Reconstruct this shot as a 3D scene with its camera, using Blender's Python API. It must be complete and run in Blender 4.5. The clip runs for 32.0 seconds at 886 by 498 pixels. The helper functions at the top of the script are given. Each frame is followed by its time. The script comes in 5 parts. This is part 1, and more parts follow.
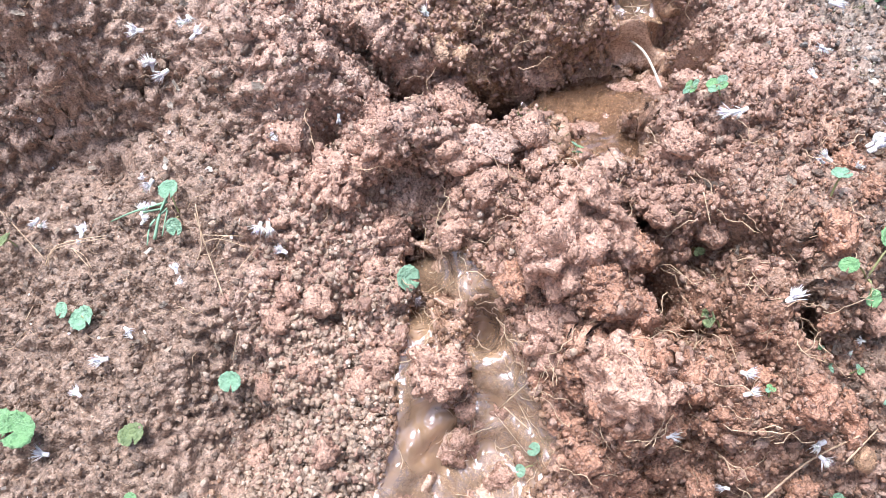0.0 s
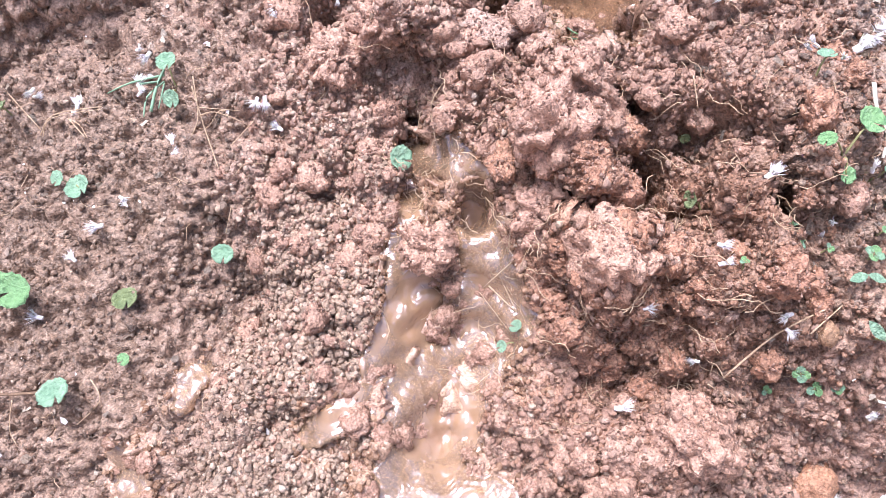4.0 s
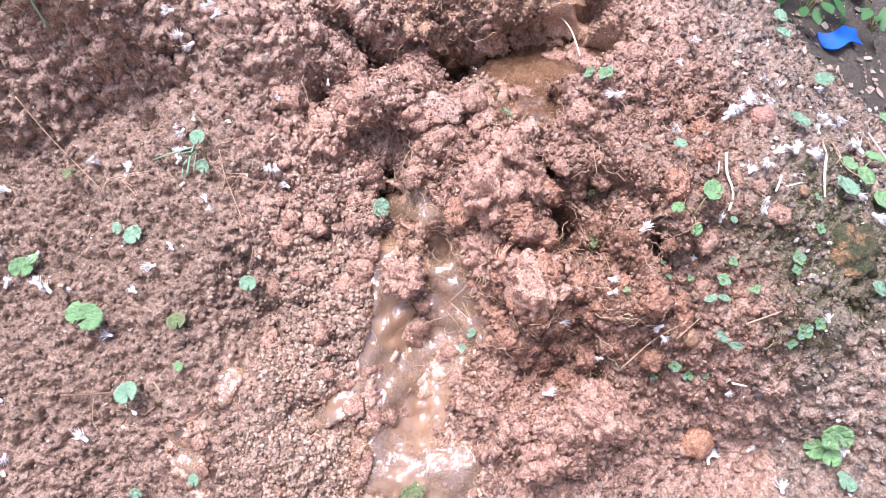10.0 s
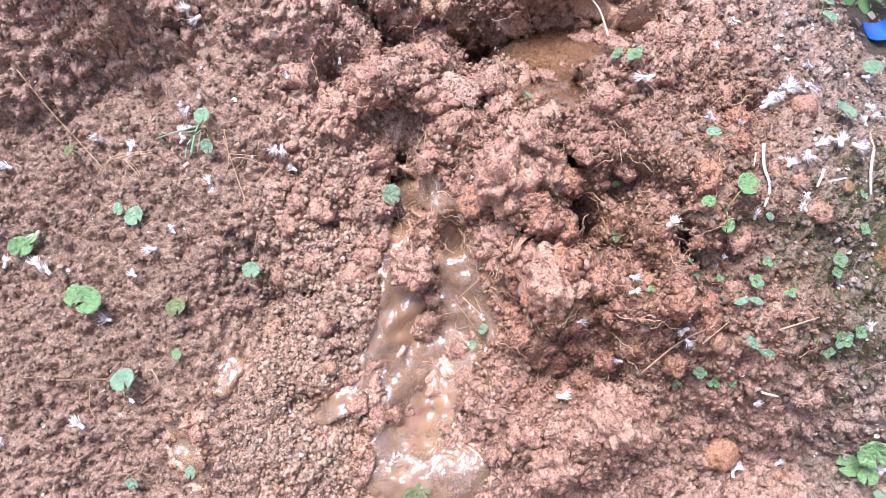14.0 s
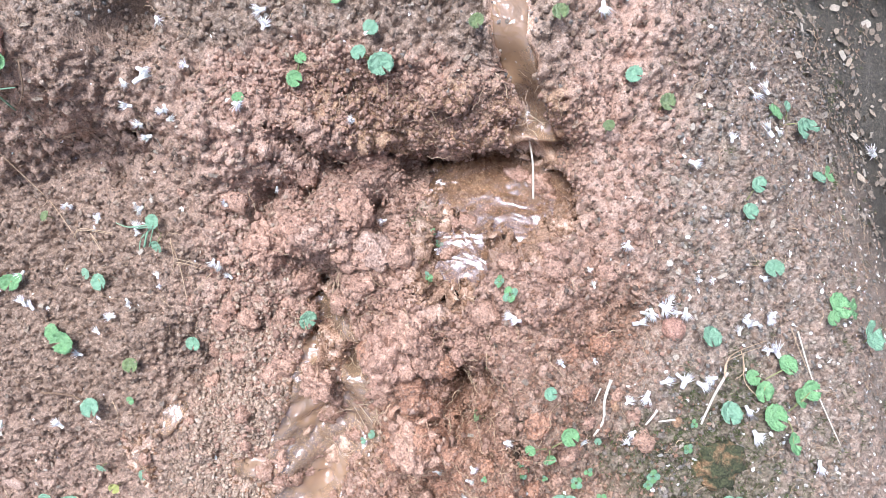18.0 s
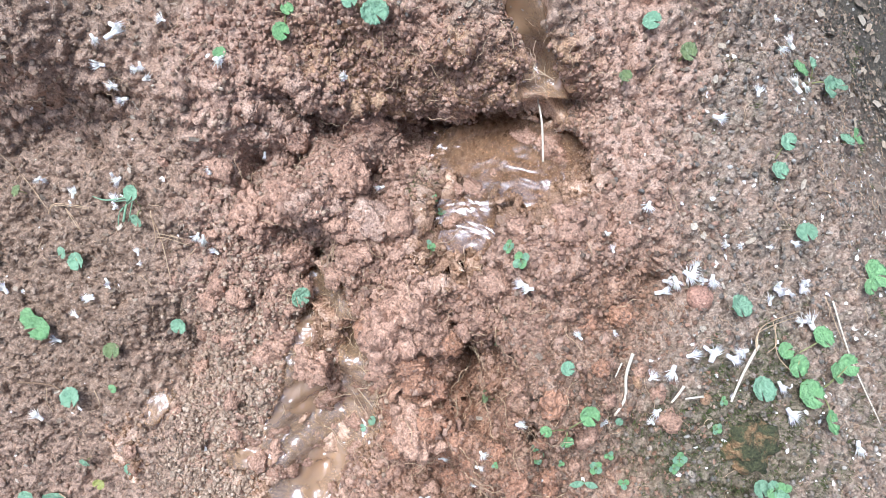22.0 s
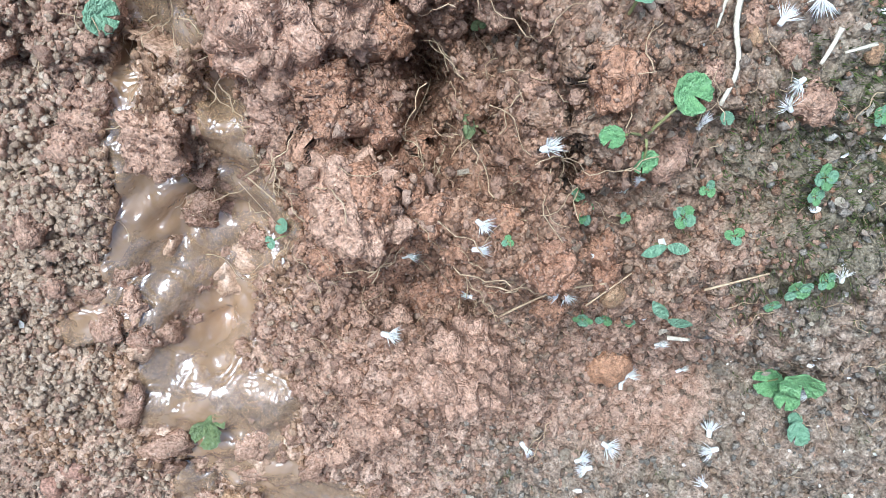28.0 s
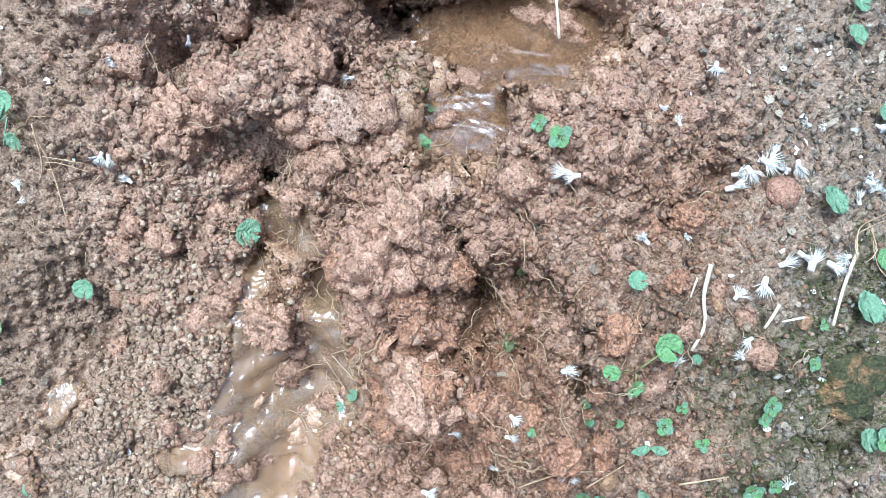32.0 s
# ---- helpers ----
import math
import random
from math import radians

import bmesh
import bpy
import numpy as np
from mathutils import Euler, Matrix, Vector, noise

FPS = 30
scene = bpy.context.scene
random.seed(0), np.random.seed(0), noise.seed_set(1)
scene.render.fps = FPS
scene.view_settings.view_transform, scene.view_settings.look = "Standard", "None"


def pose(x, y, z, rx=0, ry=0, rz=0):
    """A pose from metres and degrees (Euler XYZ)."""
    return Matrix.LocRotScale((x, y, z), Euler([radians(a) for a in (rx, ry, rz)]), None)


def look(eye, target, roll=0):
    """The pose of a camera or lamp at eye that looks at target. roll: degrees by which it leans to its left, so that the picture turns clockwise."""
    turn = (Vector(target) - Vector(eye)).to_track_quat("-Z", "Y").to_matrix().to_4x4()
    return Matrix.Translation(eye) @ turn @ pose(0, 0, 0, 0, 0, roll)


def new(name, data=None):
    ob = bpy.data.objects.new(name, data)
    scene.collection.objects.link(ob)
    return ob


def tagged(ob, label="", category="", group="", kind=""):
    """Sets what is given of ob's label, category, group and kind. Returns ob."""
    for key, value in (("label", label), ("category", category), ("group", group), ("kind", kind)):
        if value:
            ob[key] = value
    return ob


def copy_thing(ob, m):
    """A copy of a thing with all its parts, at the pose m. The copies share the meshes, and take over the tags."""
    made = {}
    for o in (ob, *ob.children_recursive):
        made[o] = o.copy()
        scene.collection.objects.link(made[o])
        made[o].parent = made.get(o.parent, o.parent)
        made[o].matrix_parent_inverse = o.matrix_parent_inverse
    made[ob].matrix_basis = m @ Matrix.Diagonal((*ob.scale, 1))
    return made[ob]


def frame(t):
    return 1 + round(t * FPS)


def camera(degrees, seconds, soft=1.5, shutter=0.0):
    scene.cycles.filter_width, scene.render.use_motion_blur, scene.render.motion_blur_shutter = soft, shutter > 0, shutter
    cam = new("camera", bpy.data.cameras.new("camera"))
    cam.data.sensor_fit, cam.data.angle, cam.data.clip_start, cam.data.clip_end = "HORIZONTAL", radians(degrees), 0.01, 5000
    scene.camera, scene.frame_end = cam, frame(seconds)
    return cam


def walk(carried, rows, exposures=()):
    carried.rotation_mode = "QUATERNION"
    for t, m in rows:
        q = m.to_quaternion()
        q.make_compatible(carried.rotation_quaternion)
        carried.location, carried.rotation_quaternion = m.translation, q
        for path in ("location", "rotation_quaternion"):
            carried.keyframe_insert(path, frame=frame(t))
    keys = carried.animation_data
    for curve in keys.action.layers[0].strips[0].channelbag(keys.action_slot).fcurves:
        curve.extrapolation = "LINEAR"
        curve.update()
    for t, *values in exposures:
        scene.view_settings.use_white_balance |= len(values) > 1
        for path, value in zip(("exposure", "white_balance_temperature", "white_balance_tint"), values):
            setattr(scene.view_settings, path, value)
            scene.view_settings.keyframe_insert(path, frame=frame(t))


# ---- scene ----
cam = camera(62.91, 32.0, soft=0.6)
# The camera is held by hand above the slope: seconds, eye, target, roll.
PATH = [
    (0, (0.0604, -0.4259, 0.4521), (0.0199, 0.3490, -0.1787), -6.60),
    (0.5, (0.0543, -0.4412, 0.4342), (0.0235, 0.3206, -0.2128), -5.08),
    (1, (0.0505, -0.4561, 0.4257), (0.0245, 0.2965, -0.2323), -4.03),
    (1.5, (0.0482, -0.4652, 0.4226), (0.0222, 0.2836, -0.2397), -4.01),
    (2, (0.0466, -0.4815, 0.4065), (0.0266, 0.2563, -0.2682), -2.95),
    (2.5, (0.0463, -0.4795, 0.4090), (0.0270, 0.2613, -0.2624), -3.10),
    (4.5, (0.0524, -0.4845, 0.4130), (0.0287, 0.2426, -0.2732), -3.32),
    (5, (0.0404, -0.5200, 0.4187), (0.0096, 0.1862, -0.2887), -2.50),
    (5.5, (0.0395, -0.5413, 0.4627), (0.0074, 0.1622, -0.2473), -2.26),
    (6, (0.0287, -0.5646, 0.5249), (-0.0005, 0.1385, -0.1855), -2.32),
    (6.5, (0.0446, -0.5640, 0.5600), (0.0308, 0.1374, -0.1526), -3.13),
    (7, (0.0604, -0.5623, 0.5943), (0.0349, 0.1392, -0.1180), -5.73),
    (7.5, (0.0701, -0.5659, 0.6152), (0.0450, 0.1436, -0.0891), -5.96),
    (8, (0.0738, -0.5714, 0.6244), (0.0486, 0.1430, -0.0748), -5.67),
    (8.5, (0.0844, -0.5726, 0.6141), (0.0503, 0.1449, -0.0815), -6.95),
    (9, (0.0836, -0.5848, 0.6215), (0.0347, 0.1328, -0.0733), -6.74),
    (9.5, (0.0845, -0.5845, 0.6148), (0.0388, 0.1012, -0.1117), -7.01),
    (10, (0.0884, -0.5757, 0.6103), (0.0683, 0.1169, -0.1108), -4.97),
    (10.5, (0.0650, -0.5775, 0.6076), (0.0342, 0.0477, -0.1723), -6.07),
    (11, (0.0676, -0.5891, 0.5993), (0.0280, -0.0012, -0.2086), -6.68),
    (11.5, (0.0773, -0.5882, 0.5968), (0.0149, -0.0533, -0.2459), -8.84),
    (12, (0.0831, -0.5935, 0.5896), (0.0162, -0.0254, -0.2307), -8.78),
    (12.5, (0.0806, -0.5866, 0.5851), (0.0192, 0.0399, -0.1918), -7.74),
    (13, (0.0844, -0.5826, 0.5816), (0.0308, 0.0788, -0.1665), -7.12),
    (13.5, (0.0922, -0.5747, 0.5741), (0.0360, 0.1149, -0.1479), -6.29),
    (15.5, (0.1660, -0.3519, 0.7145), (0.0934, 0.1759, -0.1318), -3.25),
    (16, (0.2131, -0.2848, 0.8955), (0.1069, 0.1407, -0.0032), -5.04),
    (16.5, (0.2976, -0.2454, 1.0201), (0.1342, 0.1471, 0.1149), -11.58),
    (17, (0.3331, -0.2704, 1.0897), (0.1352, 0.1293, 0.1947), -13.45),
    (17.5, (0.3025, -0.2636, 1.0325), (0.1426, 0.1535, 0.1378), -9.65),
    (18, (0.2634, -0.2078, 0.9113), (0.1501, 0.1902, 0.0009), -5.71),
    (18.5, (0.2680, -0.1655, 0.8246), (0.1702, 0.2055, -0.0989), -6.53),
    (19, (0.2559, -0.1470, 0.7781), (0.1528, 0.2221, -0.1455), -6.74),
    (19.5, (0.2419, -0.1440, 0.7444), (0.1453, 0.2316, -0.1774), -5.72),
    (20, (0.2467, -0.1515, 0.7323), (0.1506, 0.2229, -0.1900), -5.75),
    (20.5, (0.2310, -0.1821, 0.7145), (0.1299, 0.1819, -0.2114), -6.21),
    (21, (0.2392, -0.1916, 0.7380), (0.1332, 0.1787, -0.1848), -6.13),
    (21.5, (0.2513, -0.2082, 0.7960), (0.1435, 0.1737, -0.1219), -5.71),
    (22, (0.2588, -0.2116, 0.8320), (0.1433, 0.1846, -0.0788), -6.94),
    (22.5, (0.2586, -0.2251, 0.8416), (0.1503, 0.1153, -0.0924), -9.16),
    (23, (0.2604, -0.2341, 0.7871), (0.1850, 0.0399, -0.1717), -11.57),
    (23.5, (0.2256, -0.2498, 0.7068), (0.1856, 0.0953, -0.2310), -2.91),
    (24, (0.2029, -0.2753, 0.5434), (0.1907, 0.1053, -0.3813), 0.62),
    (24.5, (0.2164, -0.2521, 0.4698), (0.2274, 0.1256, -0.4560), 2.73),
    (26.5, (0.2209, -0.2113, 0.4233), (0.2108, 0.0863, -0.5314), -3.27),
    (27, (0.2245, -0.2064, 0.4360), (0.2032, 0.0970, -0.5166), -5.29),
    (27.5, (0.2280, -0.2034, 0.4441), (0.2015, 0.1054, -0.5067), -6.29),
    (28, (0.2271, -0.2097, 0.4436), (0.2075, 0.0326, -0.5264), -5.25),
    (28.5, (0.2257, -0.2170, 0.4343), (0.2039, -0.0168, -0.5452), -6.30),
    (29, (0.2239, -0.2158, 0.4354), (0.1918, -0.0220, -0.5451), -9.16),
    (29.5, (0.2117, -0.2264, 0.4417), (0.1714, -0.0222, -0.5364), -9.80),
    (30, (0.2050, -0.2346, 0.4586), (0.1696, 0.0011, -0.5126), -5.66),
    (30.5, (0.2008, -0.2392, 0.5050), (0.1409, 0.0562, -0.4485), -7.16),
    (31, (0.1886, -0.2341, 0.5766), (0.1158, 0.1357, -0.3496), -5.10),
    (31.5, (0.1855, -0.2322, 0.6004), (0.1265, 0.1672, -0.3144), -2.35),
    (32, (0.1997, -0.2207, 0.6058), (0.1590, 0.2044, -0.2985), -0.41),
]
# The camera dims and cools its picture as it comes closer: seconds, stops, kelvin, tint.
EXPOSURES = [
    (0, 1.40, 5780, 11), (1, 1.33, 5730, 17), (2, 1.42, 5780, 18), (5, 1.39, 5880, 20), (6, 1.34, 5880, 19),
    (7, 1.32, 5980, 19), (9, 1.27, 6130, 20), (10, 1.35, 5880, 24), (12, 1.37, 5830, 23), (13, 1.29, 5980, 23),
    (16, 1.18, 5880, 20), (17.5, 1.22, 5580, 9), (20, 1.02, 5680, 9), (22, 1.02, 5580, 5), (23, 1.05, 5480, 3),
    (24, 1.00, 5580, 7), (28, 0.82, 5330, -3), (30, 0.79, 5330, -4), (31, 0.89, 5280, -4), (32, 1.02, 5230, -5),
]
walk(cam, [(t, look(eye, target, roll)) for t, eye, target, roll in PATH], EXPOSURES)

# ---- light: an overcast sky ----
world = bpy.data.worlds.new("sky")
scene.world = world
world.use_nodes = True
sky = world.node_tree.nodes.new("ShaderNodeTexSky")
sky.sky_type, sky.sun_disc = "NISHITA", False
sky.sun_elevation, sky.sun_rotation = radians(79), radians(-126)
sky.dust_density, sky.air_density, sky.ozone_density = 6.0, 1.0, 1.0
bg = world.node_tree.nodes["Background"]
world.node_tree.links.new(sky.outputs[0], bg.inputs[0])
bg.inputs[1].default_value = 0.088
sun_data = bpy.data.lights.new("sun", "SUN")
sun_data.energy, sun_data.angle, sun_data.color = 2.25, radians(30), (1.0, 0.98, 0.96)
sun = new("sun", sun_data)
sun.matrix_world = look((-0.62, -0.45, 4.0), (0, 0, 0))

# ---- materials ----
def mat_nodes(name):
    m = bpy.data.materials.new(name)
    m.use_nodes = True
    nt = m.node_tree
    return m, nt, nt.nodes["Principled BSDF"]


def node(nt, kind, **values):
    n = nt.nodes.new(kind)
    for k, v in values.items():
        n.inputs[k].default_value = v
    return n


def noise_tex(nt, coord, scale, detail=4.0, rough=0.6, swirl=0.0):
    n = node(nt, "ShaderNodeTexNoise", Scale=scale, Detail=detail, Roughness=rough, Distortion=swirl)
    nt.links.new(coord, n.inputs["Vector"])
    return n.outputs["Fac"]


def ramp(nt, fac, stops):
    r = nt.nodes.new("ShaderNodeValToRGB")
    e = r.color_ramp.elements
    while len(e) < len(stops):
        e.new(0.5)
    for el, (p, c) in zip(e, stops):
        el.position, el.color = p, (*c, 1)
    nt.links.new(fac, r.inputs[0])
    return r.outputs[0]


def mix(nt, fac, a, b, blend="MIX"):
    m = nt.nodes.new("ShaderNodeMix")
    m.data_type, m.blend_type = "RGBA", blend
    for sock, val in ((m.inputs[0], fac), (m.inputs[6], a), (m.inputs[7], b)):
        if isinstance(val, (int, float)):
            sock.default_value = val
        elif isinstance(val, tuple):
            sock.default_value = (*val, 1)
        else:
            nt.links.new(val, sock)
    return m.outputs[2]


def math_node(nt, op, a, b=0.0, clamp=False):
    m = nt.nodes.new("ShaderNodeMath")
    m.operation, m.use_clamp = op, clamp
    for sock, val in zip(m.inputs, (a, b)):
        if isinstance(val, (int, float)):
            sock.default_value = val
        else:
            nt.links.new(val, sock)
    return m.outputs[0]


def bump(nt, height, strength, distance, bsdf):
    b = node(nt, "ShaderNodeBump", Strength=strength, Distance=distance)
    nt.links.new(height, b.inputs["Height"])
    nt.links.new(b.outputs[0], bsdf.inputs["Normal"])


def soil(name, tint=(1, 1, 1), zones=False, gloss=0.6, rough=0.45):
    """Crumbly red laterite soil; with zones it turns to humus, grit, moss and wet mud where the ground says so."""
    m, nt, bs = mat_nodes(name)
    co = nt.nodes.new("ShaderNodeTexCoord").outputs["Object"] if zones else nt.nodes.new("ShaderNodeNewGeometry").outputs["Position"]
    big, mid, fine, grain = (noise_tex(nt, co, s, d) for s, d in ((9, 3.0), (45, 4.0), (190, 4.0), (700, 2.0)))
    c = ramp(nt, mid, [(0.25, (0.215, 0.124, 0.088)), (0.5, (0.378, 0.230, 0.170)), (0.75, (0.490, 0.320, 0.245))])
    c2 = ramp(nt, fine, [(0.28, (0.126, 0.069, 0.045)), (0.46, (0.335, 0.206, 0.153)), (0.6, (0.465, 0.312, 0.237)), (0.74, (0.670, 0.520, 0.430))])
    col = mix(nt, 0.55, c, c2)
    if zones:
        def zone(key):
            a = nt.nodes.new("ShaderNodeAttribute")
            a.attribute_name = key
            return a.outputs["Fac"]
        tone = zone("tone")
        col = mix(nt, 0.5, col, ramp(nt, tone, [(0.1, (0.143, 0.078, 0.052)), (0.45, (0.353, 0.210, 0.148)), (0.9, (0.554, 0.397, 0.314))]))
        col = mix(nt, zone("pale"), col, mix(nt, 1.0, col, (1.24, 1.30, 1.27), "MULTIPLY"))
        col = mix(nt, zone("rust"), col, mix(nt, 1.0, col, (0.94, 0.74, 0.60), "MULTIPLY"))
        humus = ramp(nt, fine, [(0.28, (0.056, 0.036, 0.024)), (0.5, (0.200, 0.130, 0.086)), (0.74, (0.410, 0.305, 0.230))])
        grit = ramp(nt, fine, [(0.28, (0.058, 0.049, 0.036)), (0.45, (0.172, 0.136, 0.102)), (0.58, (0.265, 0.218, 0.174)), (0.74, (0.50, 0.45, 0.39))])
        moss = ramp(nt, fine, [(0.28, (0.035, 0.034, 0.020)), (0.55, (0.092, 0.088, 0.046)), (0.78, (0.235, 0.193, 0.118))])
        col = mix(nt, math_node(nt, "MULTIPLY", zone("humus"), 0.95), col, humus)
        col = mix(nt, math_node(nt, "MULTIPLY", zone("grit"), 0.95), col, grit)
        col = mix(nt, math_node(nt, "MULTIPLY", zone("moss"), 0.58), col, moss)
        # Dark leaf mould beyond the edge, with the shade there painted into its colour.
        col = mix(nt, zone("shaded_mould"), col, ramp(nt, fine, [(0.3, (0.024, 0.022, 0.016)), (0.6, (0.10, 0.082, 0.062)), (0.8, (0.26, 0.22, 0.18))]))
        col = mix(nt, math_node(nt, "MULTIPLY", zone("ochre"), 0.75), col, ramp(nt, fine, [(0.28, (0.150, 0.078, 0.036)), (0.5, (0.350, 0.208, 0.110)), (0.74, (0.540, 0.370, 0.230))]))
        wet = zone("wet")
        mud = ramp(nt, mid, [(0.3, (0.345, 0.205, 0.128)), (0.7, (0.545, 0.365, 0.255))])
        col = mix(nt, math_node(nt, "MULTIPLY", wet, 0.8), col, mud)
        r = math_node(nt, "MULTIPLY", wet, -0.38)
        r = math_node(nt, "ADD", r, 0.46, True)
        nt.links.new(r, bs.inputs["Roughness"])
        nt.links.new(math_node(nt, "ADD", math_node(nt, "MULTIPLY", wet, 0.5), gloss), bs.inputs["Specular IOR Level"])
    else:
        info = nt.nodes.new("ShaderNodeObjectInfo").outputs["Random"]
        col = mix(nt, math_node(nt, "MULTIPLY", info, 0.45), col, (0.470, 0.310, 0.226))
        bs.inputs["Roughness"].default_value = rough
    speck = noise_tex(nt, co, 430.0, 2.0, 0.7)
    col = mix(nt, 1.0, col, ramp(nt, speck, [(0.28, (0.42, 0.40, 0.38)), (0.5, (1.0, 1.0, 1.0)), (0.72, (1.45, 1.47, 1.51))]), "MULTIPLY")
    if tint != (1, 1, 1):
        col = mix(nt, 1.0, col, tint, "MULTIPLY")
    nt.links.new(col, bs.inputs["Base Color"])
    if not zones:
        bs.inputs["Specular IOR Level"].default_value = gloss
    warp = mix(nt, 0.012, co, nt.nodes.new("ShaderNodeTexNoise").outputs["Color"])
    lumps = []
    for scale in (130.0, 300.0, 620.0):
        vo = node(nt, "ShaderNodeTexVoronoi", Scale=scale)
        vo.feature = "SMOOTH_F1"
        vo.inputs["Smoothness"].default_value = 0.35
        nt.links.new(warp, vo.inputs["Vector"])
        lumps.append(math_node(nt, "SUBTRACT", 1.0, math_node(nt, "MULTIPLY", vo.outputs["Distance"], vo.outputs["Distance"])))
    h = math_node(nt, "ADD", math_node(nt, "ADD", math_node(nt, "MULTIPLY", lumps[0], 0.5), math_node(nt, "MULTIPLY", lumps[1], 0.6)), math_node(nt, "MULTIPLY", lumps[2], 0.5))
    if zones:
        h = math_node(nt, "MULTIPLY", h, math_node(nt, "SUBTRACT", 1.0, math_node(nt, "MULTIPLY", wet, 0.8)))
    h = math_node(nt, "ADD", h, math_node(nt, "ADD", math_node(nt, "MULTIPLY", fine, 0.9), math_node(nt, "MULTIPLY", grain, 0.4)))
    bump(nt, h, 0.85, 0.0022, bs)
    return m


def plain(name, lo, hi, scale=120, rough=0.6, gloss=0.4, relief=0.3, through_light=0.0):
    """A two-tone mottled surface."""
    m, nt, bs = mat_nodes(name)
    co = nt.nodes.new("ShaderNodeTexCoord").outputs["Object"]
    n = noise_tex(nt, co, scale)
    rnd = nt.nodes.new("ShaderNodeObjectInfo").outputs["Random"]
    col = ramp(nt, n, [(0.3, lo), (0.7, hi)])
    col = mix(nt, math_node(nt, "MULTIPLY", rnd, 0.3), col, tuple(0.6 * v for v in hi))
    nt.links.new(col, bs.inputs["Base Color"])
    bs.inputs["Roughness"].default_value = rough
    bs.inputs["Specular IOR Level"].default_value = gloss
    if through_light:
        bs.inputs["Subsurface Weight"].default_value = through_light
        bs.inputs["Subsurface Radius"].default_value = (0.004, 0.006, 0.002)
    bump(nt, n, relief, 0.002, bs)
    return m


def water_material(name, deep, shallow, ripple=60.0, strength=0.2, clear=(0.3, 0.6), rough=0.06):
    """Thin muddy water: partly see-through, with the sky's sheen on it."""
    m, nt, bs = mat_nodes(name)
    nt.nodes.remove(bs)
    co = nt.nodes.new("ShaderNodeTexCoord").outputs["Object"]
    n1, n2, n3 = noise_tex(nt, co, ripple, 2.0, 0.5, 1.6), noise_tex(nt, co, ripple * 0.4, 3.0), noise_tex(nt, co, ripple * 4, 2.0)
    mud = node(nt, "ShaderNodeBsdfDiffuse")
    nt.links.new(ramp(nt, n2, [(0.3, deep), (0.7, shallow)]), mud.inputs["Color"])
    open_water = nt.nodes.new("ShaderNodeBsdfTransparent")
    open_water.inputs["Color"].default_value = (0.98, 0.90, 0.78, 1)
    body = nt.nodes.new("ShaderNodeMixShader")
    nt.links.new(ramp(nt, n2, [(0.35, (1 - clear[0],) * 3), (0.65, (1 - clear[1],) * 3)]), body.inputs[0])
    nt.links.new(open_water.outputs[0], body.inputs[1])
    nt.links.new(mud.outputs[0], body.inputs[2])
    b = node(nt, "ShaderNodeBump", Strength=strength, Distance=0.02)
    nt.links.new(math_node(nt, "ADD", n1, math_node(nt, "MULTIPLY", n3, 0.08)), b.inputs["Height"])
    sheen = node(nt, "ShaderNodeBsdfGlossy", Roughness=rough)
    sheen.inputs["Color"].default_value = (0.86, 0.86, 0.98, 1)
    nt.links.new(b.outputs[0], sheen.inputs["Normal"])
    edge = node(nt, "ShaderNodeFresnel", IOR=2.3)
    nt.links.new(b.outputs[0], edge.inputs["Normal"])
    skin = nt.nodes.new("ShaderNodeMixShader")
    nt.links.new(edge.outputs[0], skin.inputs[0])
    nt.links.new(body.outputs[0], skin.inputs[1])
    nt.links.new(sheen.outputs[0], skin.inputs[2])
    nt.links.new(skin.outputs[0], nt.nodes["Material Output"].inputs["Surface"])
    return m


def mossy_rock():
    """Ochre rock with a broken coat of dark moss."""
    m, nt, bs = mat_nodes("mossy_rock")
    co = nt.nodes.new("ShaderNodeNewGeometry").outputs["Position"]
    patch, fine = noise_tex(nt, co, 38.0, 5.0, 0.7), noise_tex(nt, co, 330.0, 4.0)
    bare = ramp(nt, fine, [(0.3, (0.16, 0.09, 0.045)), (0.55, (0.34, 0.20, 0.10)), (0.75, (0.50, 0.36, 0.22))])
    green = ramp(nt, fine, [(0.3, (0.025, 0.028, 0.014)), (0.6, (0.085, 0.090, 0.040)), (0.8, (0.19, 0.18, 0.09))])
    nt.links.new(mix(nt, ramp(nt, patch, [(0.50, (1, 1, 1)), (0.62, (0, 0, 0))]), bare, green), bs.inputs["Base Color"])
    bs.inputs["Roughness"].default_value = 0.8
    bump(nt, math_node(nt, "ADD", patch, fine), 0.9, 0.006, bs)
    return m


